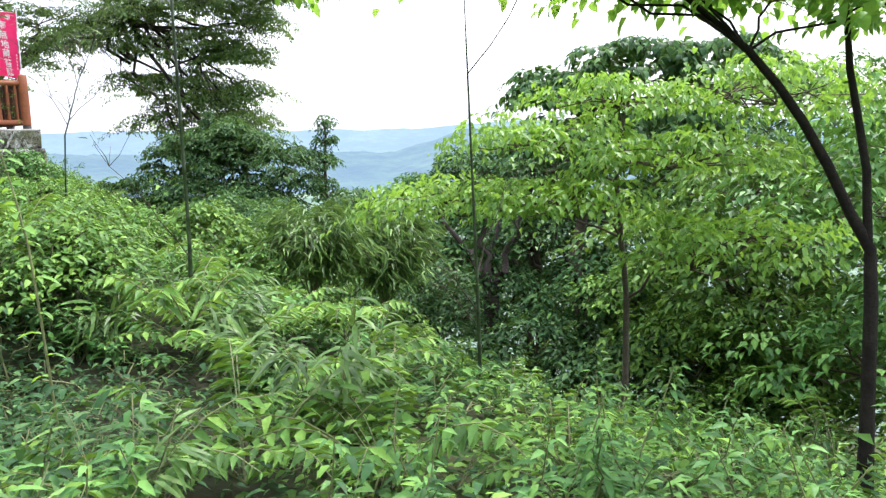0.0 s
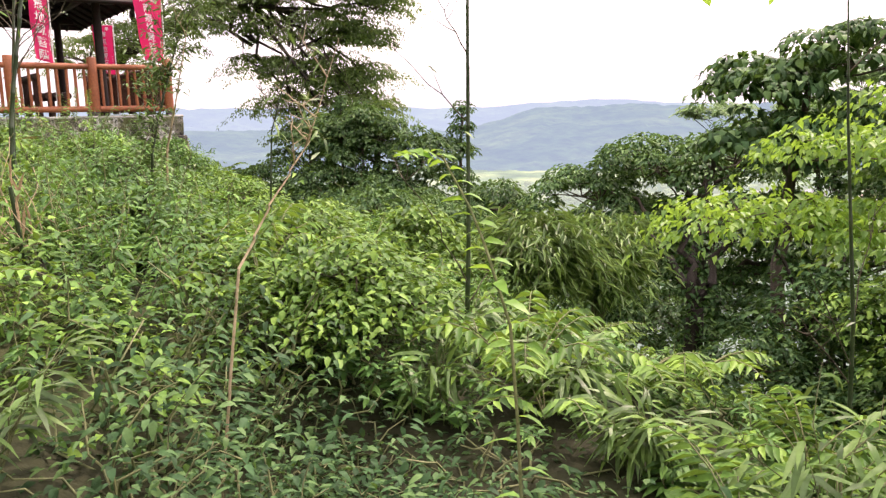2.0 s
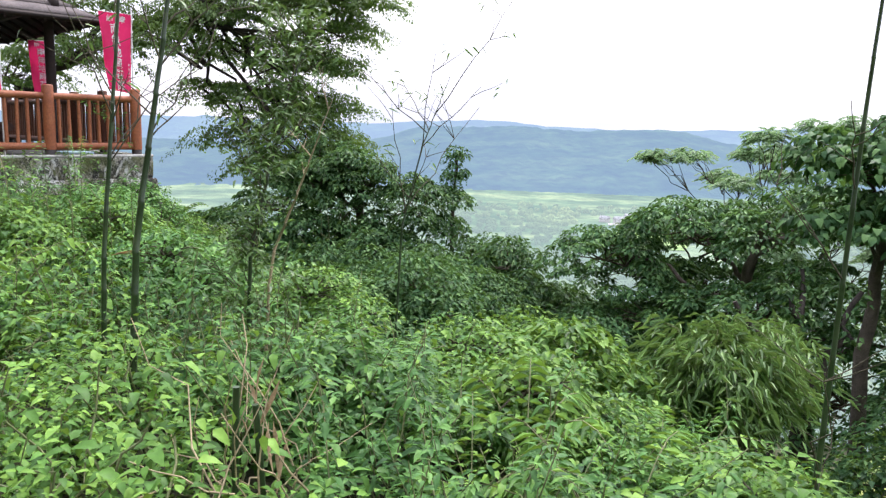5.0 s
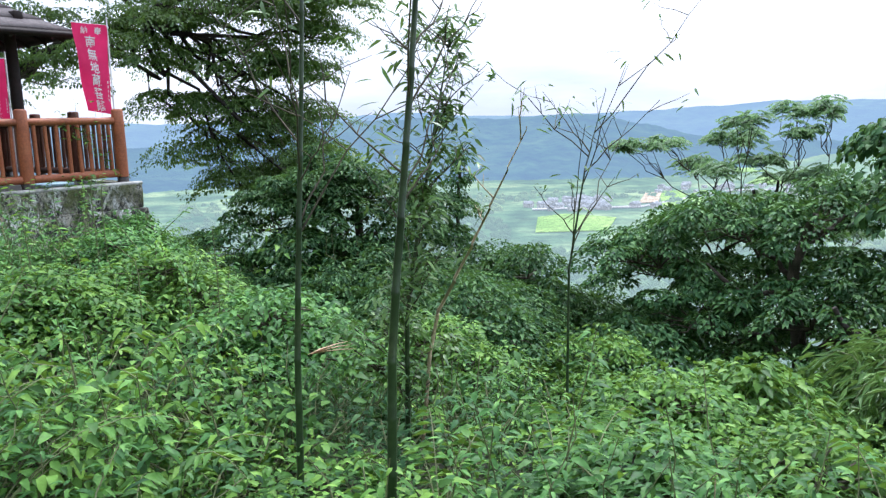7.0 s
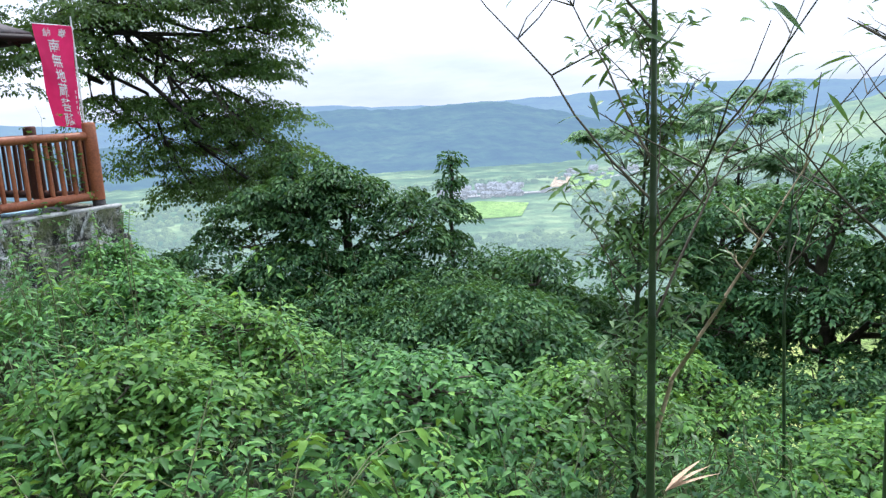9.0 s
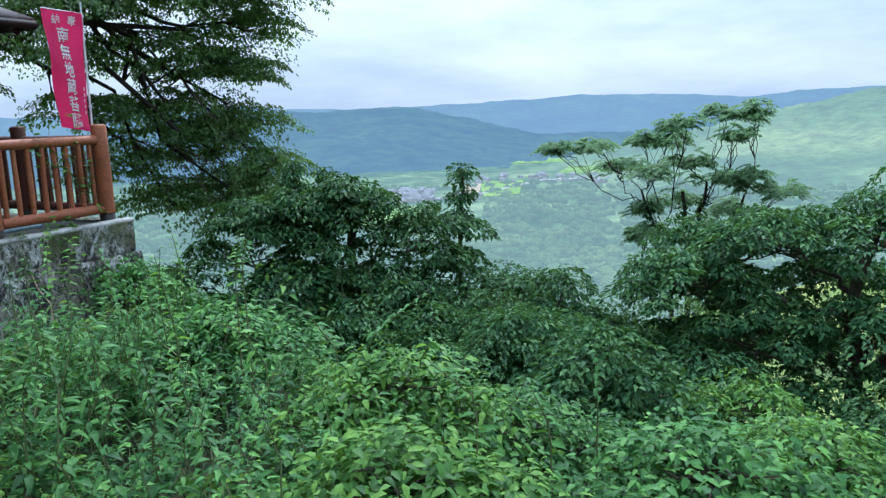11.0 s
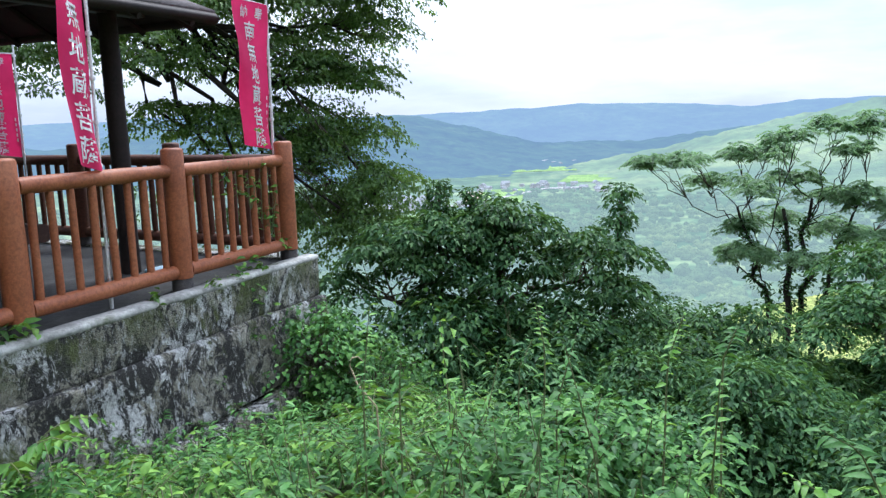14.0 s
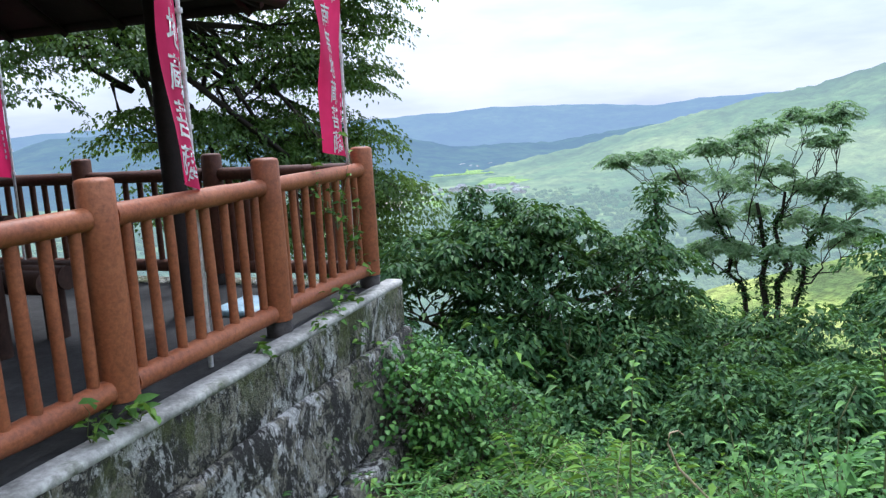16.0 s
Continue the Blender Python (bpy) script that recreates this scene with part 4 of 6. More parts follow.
BROAD_TOP = [((-3.1, 14.5, -1.3), (0.6, 0.7, 0.5), 0.8), ((-2.0, 14.3, -1.35), (0.55, 0.6, 0.4), 0.7), ((-1.0, 14.2, -1.8), (0.8, 0.8, 0.6), 0.8), ((-3.9, 14.4, -1.9), (0.9, 0.8, 0.7), 0.8), ((-2.6, 13.9, -2.2), (1.0, 0.7, 0.8), 1.0), ((-1.3, 13.7, -2.7), (1.0, 0.8, 0.8), 1.0)]
BROAD_LOW = [((-3.8, 13.8, -3.0), (1.1, 0.8, 0.9), 1.0), ((-2.4, 13.4, -3.4), (1.1, 0.8, 0.9), 1.0), ((0.0, 13.6, -3.3), (0.9, 0.8, 0.7), 0.8), ((-5.0, 14.2, -2.6), (0.8, 0.7, 0.8), 0.7), ((-4.4, 13.6, -4.2), (1.2, 0.9, 1.0), 1.0), ((-2.8, 13.1, -4.6), (1.2, 0.9, 1.0), 1.0), ((-1.2, 13.1, -4.3), (1.2, 0.9, 1.0), 1.0), ((0.4, 13.0, -4.4), (1.0, 0.9, 0.9), 0.9), ((-2.4, 14.2, -0.95), (0.35, 0.35, 0.3), 0.3), ((0.9, 13.2, -2.7), (0.7, 0.7, 0.5), 0.6), ((1.5, 13.0, -3.5), (0.8, 0.8, 0.6), 0.7), ((-3.6, 14.3, -1.3), (0.5, 0.5, 0.4), 0.4)]
tree("broadleaf_tree", "dense dark green broadleaf tree below the slope", (-2.0, 14.6, gz(-2.0, 14.6)), [(-2.0, 14.6, gz(-2.0, 14.6)), (-2.1, 14.5, -4), (-2.2, 14.5, -2.2), (-2.2, 14.5, -1.0)], 0.16,
     BROAD_TOP + BROAD_LOW,
     None, L_DARK, 33, 34, 120, 0.2, 0.5, (0.10, 0.055), 0.3, hang=0.3)
tree("spire_tree", "slender evergreen spire rising over the thicket", (-0.3, 14.9, gz(-0.3, 14.9)), [(-0.3, 14.9, gz(-0.3, 14.9)), (-0.3, 14.8, -3), (-0.25, 14.7, -0.62)], 0.07,
     [((-0.25, 14.7, -0.78), (0.1, 0.1, 0.22), 0.2), ((-0.25, 14.7, -1.15), (0.2, 0.2, 0.25), 0.35), ((-0.26, 14.7, -1.65), (0.3, 0.3, 0.3), 0.5), ((-0.3, 14.7, -2.3), (0.4, 0.4, 0.35), 0.6)],
     None, L_DARK, 35, 50, 34, 0.09, 0.8, (0.085, 0.045), 0.2)
for (x, y, z) in ((-3.05, 14.6, -0.36), (-2.58, 14.7, -0.49)):
    tree("young_spire", "leafy shoot rising above the dark tree", (x, y, z - 1.6), [(x, y, z - 1.6), (x, y, z - 0.7), (x, y, z - 0.02)], 0.03, [((x, y, z - 0.16), (0.07, 0.07, 0.14), 0.4), ((x, y, z - 0.45), (0.17, 0.17, 0.2), 0.8), ((x, y, z - 0.8), (0.26, 0.26, 0.25), 1.0)], None, L_DARK, int(100 + 10 * x), 30, 18, 0.07, 0.8, (0.08, 0.045), 0.2)
def silk_tree(base, seed):
    """Several vine-clad stems fanning out, forked limbs, and domed pads of drooping feathery leaf."""
    rng = np.random.default_rng(seed)
    base = np.asarray(base, float)
    f = thing("silk_tree", base, "open feathery tree with several forking vine-clad stems", "tree")
    stems = []
    for tip, r in (((7.6, 23.4, -2.2), 0.075), ((8.5, 22.6, -2.2), 0.10), ((9.0, 22.1, -1.9), 0.085), ((9.9, 21.6, -2.3), 0.07)):
        foot = base + [*rng.normal(0, 0.12, 2), -0.1]
        tip = np.array(tip)
        mid = np.array([0.55 * base[0] + 0.45 * tip[0], 0.55 * base[1] + 0.45 * tip[1], -5.0])
        line = bent(foot, mid, rng, 6, 0.02).tolist() + bent(mid, tip, rng, 7, 0.05).tolist()[1:]
        line = np.array(line)
        stems.append((line, np.linspace(r * 1.3, r * 0.45, len(line))))
        part("trunk", tube(Geo(), line - base, stems[-1][1], 8), M_DARKBARK, f, smooth=True)
    ivy, twigs, crown = Geo(), Geo(), Geo()
    for line, rr in stems:
        n = 520
        t = rng.uniform(0.3, 0.93, n)
        p = np.stack([np.interp(t, np.linspace(0, 1, len(line)), line[:, k]) for k in range(3)], -1) + rng.normal(0, 0.085, (n, 3))
        leaves(ivy, p - base, scatter_dirs(rng, n, -0.3), up_normals(rng, n, 0.6), rng.uniform(0.09, 0.16, n), 0.08, 0.2, 0.2, False)
    part("vine", ivy, L_DARK, f, "dark vine clinging to the stems")
    for layer in (SILK_HIGH, SILK_MIDDLE, SILK_LOW):
        for (x, y, z, r) in layer:
            c = np.array([x, y, z])
            best = min(stems, key=lambda q: np.linalg.norm(q[0][-3] - c) + rng.uniform(0, 0.7))
            k = int(rng.integers(7, len(best[0])))
            if best[0][k][2] > z - 0.3:
                k = 6
            r0 = best[1][k] * 0.45
            limb = bent(best[0][k], c - [0, 0, 0.25 * r], rng, 8, 0.06, -0.06)
            part("limb", tube(Geo(), limb - base, np.linspace(r0, 0.012, 8), 6), M_DARKBARK, f, smooth=True)
            for m in range(6):
                d = unit(np.append(rng.normal(0, 1, 2), 0.0)) * r * rng.uniform(0.15, 0.85)
                e = c + d * [1, 1, 0] + [0, 0, r * (0.22 - 0.3 * (np.linalg.norm(d) / r) ** 2) + rng.normal(0, 0.08 * r)]
                tube(twigs, bent(limb[rng.integers(4, 8)], e, rng, 5, 0.08, 0.05) - base, np.linspace(0.014, 0.004, 5), 4, cap=False)
                for w in range(14):          # a whorl of drooping feather leaves at each shoot's end
                    th = rng.uniform(0, 6.28)
                    L = rng.uniform(0.28, 0.5) * (0.6 + 0.4 * r)
                    t = np.linspace(0.1, 1, 12)
                    o = e + rng.normal(0, 0.09, 3)
                    spine = o + np.stack([np.cos(th) * L * t, np.sin(th) * L * t, 0.10 * L * t - 0.42 * L * t * t], -1)
                    p = np.repeat(spine, 2, axis=0)
                    sg = np.tile([1, -1], 12)[:, None]
                    d2 = sg * np.array([-math.sin(th), math.cos(th), 0.0]) + np.array([math.cos(th) * 0.5, math.sin(th) * 0.5, -0.25]) + rng.normal(0, 0.15, (24, 3))
                    leaves(crown, p - base, d2, up_normals(rng, 24, 0.35), rng.uniform(0.08, 0.14, 24), 0.05, 0.15, 0.2, False)
    tagged(part("branching", twigs, M_TWIG, f), kind="stuff")
    part("crown", crown, L_SILK, f, smooth=True)


SILK_HIGH = [(5.1, 23.8, -0.9, 0.80), (6.3, 23.5, -0.8, 0.74), (8.1, 24.2, -0.8, 0.70), (8.3, 23.2, -0.6, 0.77), (8.0, 21.6, -0.2, 0.64), (9.3, 21.7, -0.0, 0.84), (10.0, 21.2, 0.1, 0.68), (9.1, 20.8, -0.5, 0.57)]
SILK_MIDDLE = [(7.3, 24.5, -1.6, 0.78), (7.3, 22.3, -1.6, 0.89), (8.5, 22.3, -1.3, 0.67), (9.2, 22.1, -1.9, 1.10), (9.7, 21.3, -1.8, 0.84), (10.6, 21.0, -2.1, 0.77)]
SILK_LOW = [(8.9, 23.3, -2.7, 0.96), (10.4, 22.7, -2.9, 1.07), (9.7, 20.7, -2.8, 0.83), (7.9, 23.7, -2.8, 0.69), (7.8, 24.0, -3.6, 0.56), (7.8, 22.6, -3.4, 0.69), (8.2, 21.1, -3.4, 0.64), (11.3, 21.8, -3.5, 0.72)]
silk_tree((8.9, 22.3, gz(8.9, 22.3)), 37)
tree("thicket_tree", "spreading dark broadleaf tree in the thicket", (5.0, 11.5, gz(5.0, 11.5)), [(5.0, 11.5, gz(5.0, 11.5)), (4.8, 11.3, -3.4), (4.6, 11.2, -2.2), (4.8, 11.0, -1.4)], 0.14,
     [((2.6, 12.3, -2.3), (0.9, 0.9, 0.5), 0.9), ((3.9, 11.9, -1.8), (1.1, 0.9, 0.5), 1.0), ((5.2, 11.6, -1.6), (1.1, 0.9, 0.5), 1.0), ((6.6, 11.6, -1.3), (1.1, 0.9, 0.6), 1.0), ((3.2, 11.4, -3.1), (1.1, 0.8, 0.6), 0.9), ((4.8, 10.8, -2.8), (1.2, 0.8, 0.6), 1.0), ((6.4, 10.8, -2.6), (1.2, 0.9, 0.7), 1.0), ((8.0, 11.4, -1.6), (1.2, 1.0, 0.7), 1.0), ((2.6, 11.0, -4.0), (1.2, 0.9, 0.8), 1.0), ((4.2, 10.4, -4.0), (1.3, 0.9, 0.8), 1.0), ((5.8, 10.2, -3.9), (1.3, 0.9, 0.8), 1.0), ((7.4, 10.6, -3.0), (1.3, 0.9, 0.8), 1.0), ((1.2, 11.2, -4.4), (1.0, 0.9, 0.7), 0.8)],
     None, L_DARK, 39, 36, 110, 0.2, 0.5, (0.10, 0.056), 0.25, hang=0.3)
tree("round_tree", "full dark green tree with broad drooping leaf layers", (4.5, 13.8, gz(4.5, 13.8)), [(4.5, 13.8, gz(4.5, 13.8)), (4.5, 13.8, -5.0), (4.4, 13.7, -3.4), (4.5, 13.8, -2.4)], 0.13,
     [((4.0, 13.9, -2.1), (0.9, 0.8, 0.35), 1.0), ((5.2, 13.6, -2.0), (0.9, 0.8, 0.35), 1.0), ((3.3, 13.8, -2.8), (0.8, 0.8, 0.4), 0.9), ((4.5, 13.2, -2.8), (1.0, 0.8, 0.4), 1.0), ((5.9, 13.3, -2.7), (0.9, 0.8, 0.4), 0.9), ((3.2, 13.2, -3.7), (0.9, 0.8, 0.5), 0.9), ((4.6, 12.8, -3.8), (1.0, 0.8, 0.5), 1.0), ((6.0, 12.8, -3.7), (0.9, 0.8, 0.5), 0.9)],
     None, L_DARK, 40, 32, 90, 0.2, 0.45, (0.105, 0.058), 0.3, hang=0.35)
tree("paulownia_tree", "tree with large pale-backed leaves over the thicket", (5.6, 9.2, gz(5.6, 9.2)), [(5.6, 9.2, gz(5.6, 9.2)), (5.5, 9.1, -2.6), (5.6, 9.2, -1.4), (5.8, 9.3, -0.4)], 0.11,
     [((5.3, 9.3, -0.5), (0.7, 0.7, 0.4), 0.8), ((6.3, 9.2, -0.2), (0.9, 0.8, 0.5), 1.0), ((5.4, 8.9, -1.2), (0.8, 0.7, 0.4), 0.8), ((6.6, 8.8, -1.2), (1.0, 0.8, 0.5), 1.0), ((7.6, 9.2, -0.3), (0.9, 0.8, 0.6), 0.8)],
     None, L_DARK, 41, 46, 44, 0.2, 0.35, (0.125, 0.085), 0.35, full=True)
for i, (x, y, top, w) in enumerate(((8.3, 8.2, -0.3, 1.5), (7.3, 6.2, -1.2, 1.1), (9.8, 12.0, 0.2, 1.7), (11.5, 9.5, 0.3, 1.8), (8.6, 5.0, -0.6, 1.3), (10.4, 15.5, -1.6, 1.6), (13.5, 13.0, -0.6, 1.9))):
    g0 = gz(x, y)
    lob = [((x + w * a * 0.7, y + w * b * 0.6, top - 0.4 * w - h * (top - g0) * 0.55), (w * 0.75, w * 0.7, w * 0.42), 1.0) for a, b, h in ((0, 0, 0), (-0.9, 0.1, 0.3), (0.9, -0.2, 0.25), (0.1, -0.8, 0.5), (-0.7, -0.6, 0.8), (0.8, -0.5, 0.9))]
    tree("slope_tree", ("leafy green tree on the slope beside the thicket", "bright green tree on the slope")[i % 2], (x, y, g0), [(x, y, g0), (x + 0.1, y, g0 + 0.4 * (top - g0)), (x, y + 0.1, top - 0.5 * w)], 0.09 + 0.02 * w, lob, None, (L_WEED, L_VINE)[i % 2], 200 + i, 30, 60, 0.22, 0.45, (0.095, 0.054), 0.28, hang=0.4)
for i, (x, y, top, w) in enumerate(((-0.2, 9.2, -2.0, 0.7), (1.3, 9.0, -2.6, 0.8), (3.4, 8.9, -3.0, 0.8), (6.0, 7.6, -2.6, 0.9), (-3.2, 10.8, -2.6, 0.8), (-1.8, 10.6, -2.9, 0.8), (-4.6, 12.0, -2.2, 0.7), (1.6, 5.2, -1.75, 0.55), (0.9, 13.0, -3.2, 0.9), (2.2, 14.6, -3.2, 0.9), (6.6, 7.0, -2.4, 0.8), (3.2, 13.6, -3.4, 1.0), (0.2, 12.0, -3.5, 0.9), (1.6, 11.4, -3.8, 1.0), (-0.8, 11.8, -3.0, 0.9), (-3.8, 11.6, -2.9, 0.8), (4.6, 15.0, -3.4, 1.1), (-2.6, 12.4, -3.0, 0.9), (5.0, 7.0, -3.3, 0.9), (5.8, 8.2, -3.6, 1.0), (6.6, 6.4, -3.1, 0.9), (7.2, 7.6, -3.5, 1.0), (7.6, 6.0, -3.2, 0.9))):
    g0 = gz(x, y)
    lob = [((x + w * a, y + w * b, top - 0.35 * w - h * w), (w * 0.7, w * 0.65, w * 0.4), 1.0) for a, b, h in ((0, 0, 0), (-0.6, -0.2, 0.4), (0.6, -0.3, 0.5), (0, -0.6, 0.9))]
    tree("wild_shrub", ("round dark-leaved shrub on the slope", "bright leafy shrub on the slope")[i % 3 == 1], (x, y, g0), [(x, y, g0), (x, y, g0 + 0.5 * (top - g0)), (x, y, top - 0.4 * w)], 0.04, lob, None, (L_DARK, L_VINE)[i % 3 == 1], 300 + i, 24, 50, 0.17, 0.5, (0.085, 0.05), 0.25, full=False, hang=0.2, category="shrub")
for i, (x, y, top, w) in enumerate(((1.3, 3.5, -1.5, 0.5), (0.3, 2.9, -1.28, 0.45), (2.2, 2.1, -1.5, 0.42), (-1.6, 5.0, -1.1, 0.5), (-2.8, 6.2, -1.0, 0.5), (-3.8, 7.7, -1.0, 0.45), (-0.6, 5.6, -1.45, 0.5), (3.3, 2.6, -2.1, 0.5), (-3.0, 4.9, -0.9, 0.4), (-1.9, 6.6, -1.5, 0.5), (0.9, 4.6, -1.6, 0.5))):
    g0 = gz(x, y)
    lob = [((x + w * a, y + w * b, top - 0.25 * w - h * w), (w * 0.65, w * 0.6, w * 0.35), 1.0) for a, b, h in ((0, 0, 0), (-0.7, -0.2, 0.35), (0.7, -0.1, 0.4), (0, -0.6, 0.55), (0, 0.6, 0.3))]
    tree("vine_mound", "rounded mound of bright vine leaves over brush", (x, y, g0), [(x, y, g0), (x, y, g0 + 0.5 * (top - g0)), (x, y, top - 0.3 * w)], 0.015, lob, None, (L_VINE, L_WEED)[i % 2], 600 + i, 40, 24, 0.1, 0.55, (0.06, 0.029), 0.2, full=True, category="shrub", twig=0.2, hang=0.15)
for i, (x, y, top, w) in enumerate(((-2.6, 13.6, -2.0, 0.9), (-1.6, 13.2, -2.1, 0.95), (-0.6, 12.6, -2.3, 0.9), (0.3, 11.9, -2.5, 0.9), (-3.3, 12.9, -2.5, 0.8), (-2.3, 12.5, -2.4, 0.9), (-1.3, 11.8, -2.35, 0.85), (-0.5, 11.0, -2.2, 0.8), (0.9, 13.9, -3.0, 0.9), (1.8, 13.0, -3.1, 0.95), (0.3, 14.4, -2.4, 0.8))):
    g0 = gz(x, y)
    lob = [((x + w * a, y + w * b, top - 0.4 * w - h * w), (w * 0.62, w * 0.6, w * 0.45), 1.0) for a, b, h in ((0, 0, 0), (-0.65, -0.1, 0.35), (0.65, -0.2, 0.4), (0, -0.6, 0.8), (0.5, 0.5, 0.3))]
    tree("dark_shrub", "tall dark shrub with broad drooping leaves below the wall", (x, y, g0), [(x, y, g0), (x, y, g0 + 0.5 * (top - g0)), (x, y, top - 0.4 * w)], 0.05, lob, None, L_DARK, 700 + i, 20, 76, 0.2, 0.5, (0.085, 0.048), 0.3, full=False, hang=0.2, category="shrub")


def clad_trunk(base, tips, r, seed):
    """A forked dark trunk wrapped in climbing leaves."""
    rng = np.random.default_rng(seed)
    base = np.asarray(base, float)
    f = thing("vine_clad_tree", base, "forked dark trunk wrapped in climbing vine under the thicket", "tree")
    crotch = base + [0.0, 0.0, 1.6]
    stem = bent(base, crotch, rng, 7, 0.02)
    part("trunk", tube(Geo(), stem - base, np.linspace(r * 1.2, r * 0.8, 7), 9), M_DARKBARK, f, smooth=True)
    lf = Geo()
    for k, tip in enumerate(((*crotch,),) + tuple(tips)):
        line = stem if k == 0 else bent(crotch, tip, rng, 8, 0.06)
        if k:
            part("limb", tube(Geo(), line - base, np.linspace(r * 0.55, r * 0.2, 8), 7), M_DARKBARK, f, smooth=True)
        n = 900 if k == 0 else 160
        t = rng.uniform(0.0, 1.0, n)
        p = np.stack([np.interp(t, np.linspace(0, 1, len(line)), line[:, i]) for i in range(3)], -1) + rng.normal(0, r * (0.95 if k == 0 else 0.5), (n, 3)) * [1, 1, 0.5]
        leaves(lf, p - base, scatter_dirs(rng, n, -0.4), up_normals(rng, n, 0.7), rng.uniform(0.06, 0.11, n), 0.05, 0.2, 0.25, False)
    part("vine", lf, L_DARK, f, "dark climbing vine leaves")


clad_trunk((4.36, 7.75, gz(4.36, 7.75)), ((3.6, 8.0, -2.0), (4.2, 8.0, -1.9), (4.9, 7.9, -1.8), (4.5, 8.6, -1.7)), 0.13, 91)
clad_trunk((5.6, 7.5, gz(5.6, 7.5)), ((5.2, 7.8, -1.9), (5.9, 7.9, -1.7)), 0.06, 92)
M_BLACKBARK = surface("wet_dark_bark", [(0.3, (0.009, 0.008, 0.007)), (0.7, (0.024, 0.021, 0.017))], 6.0, 0.9, 0.8, 0.008, 60, 0.15)
tree("start_tree", "leaning dark-trunked tree with bright layered leaves", (6.9, 1.57, gz(6.9, 1.57)), [(6.9, 1.57, gz(6.9, 1.57)), (6.93, 1.74, -1.72), (6.91, 1.77, -1.53), (6.65, 1.8, -1.03), (6.4, 1.81, -0.64), (6.07, 1.8, -0.33), (5.6, 1.8, -0.1)], 0.036,
     [((5.6, 1.7, -0.1), (0.6, 0.5, 0.14), 0.8), ((4.7, 1.7, -0.12), (0.55, 0.5, 0.12), 0.6), ((6.5, 2.0, -0.3), (0.5, 0.5, 0.2), 0.8), ((7.2, 1.9, -0.4), (0.5, 0.5, 0.3), 0.9), ((6.0, 1.9, -0.2), (0.6, 0.5, 0.2), 0.8), ((5.2, 1.3, 0.25), (0.9, 0.5, 0.2), 0.4), ((4.1, 1.6, -0.12), (0.4, 0.4, 0.1), 0.35)],
     None, L_BRIGHT, 43, 56, 20, 0.14, 0.4, (0.075, 0.05), 0.3, full=True, fork=(7, 12), bark=M_BLACKBARK, twig=0.04, wob=0.03, stout=0.4, lift=0.1)
limb_of = bpy.data.objects["start_tree"]
part("limb", tube(Geo(), np.array([(6.91, 1.77, -1.53), (6.9, 1.82, -1.17), (6.82, 1.89, -0.68), (6.79, 1.96, -0.19)]) - np.array(limb_of.location), [0.024, 0.021, 0.018, 0.012], 8), M_BLACKBARK, limb_of, smooth=True)
tree("maple_sapling", "small tree with bright green layered leaf sprays", (5.9, 4.0, gz(5.9, 4.0)), [(5.9, 4.0, gz(5.9, 4.0)), (5.9, 4.0, -2.2), (5.8, 3.9, -1.2), (5.9, 3.9, -0.7)], 0.03,
     [((5.8, 3.9, -0.75), (0.6, 0.5, 0.18), 0.8), ((5.2, 3.7, -1.05), (0.6, 0.5, 0.16), 0.9), ((4.6, 3.6, -1.5), (0.6, 0.5, 0.16), 0.9), ((5.4, 3.4, -1.5), (0.7, 0.5, 0.18), 0.9), ((6.3, 3.4, -1.2), (0.7, 0.5, 0.2), 0.9), ((6.9, 3.6, -0.8), (0.7, 0.6, 0.3), 0.9), ((6.6, 3.2, -1.8), (0.7, 0.5, 0.25), 0.8)],
     None, L_BRIGHT, 45, 50, 34, 0.17, 0.3, (0.06, 0.036), 0.3, full=False)


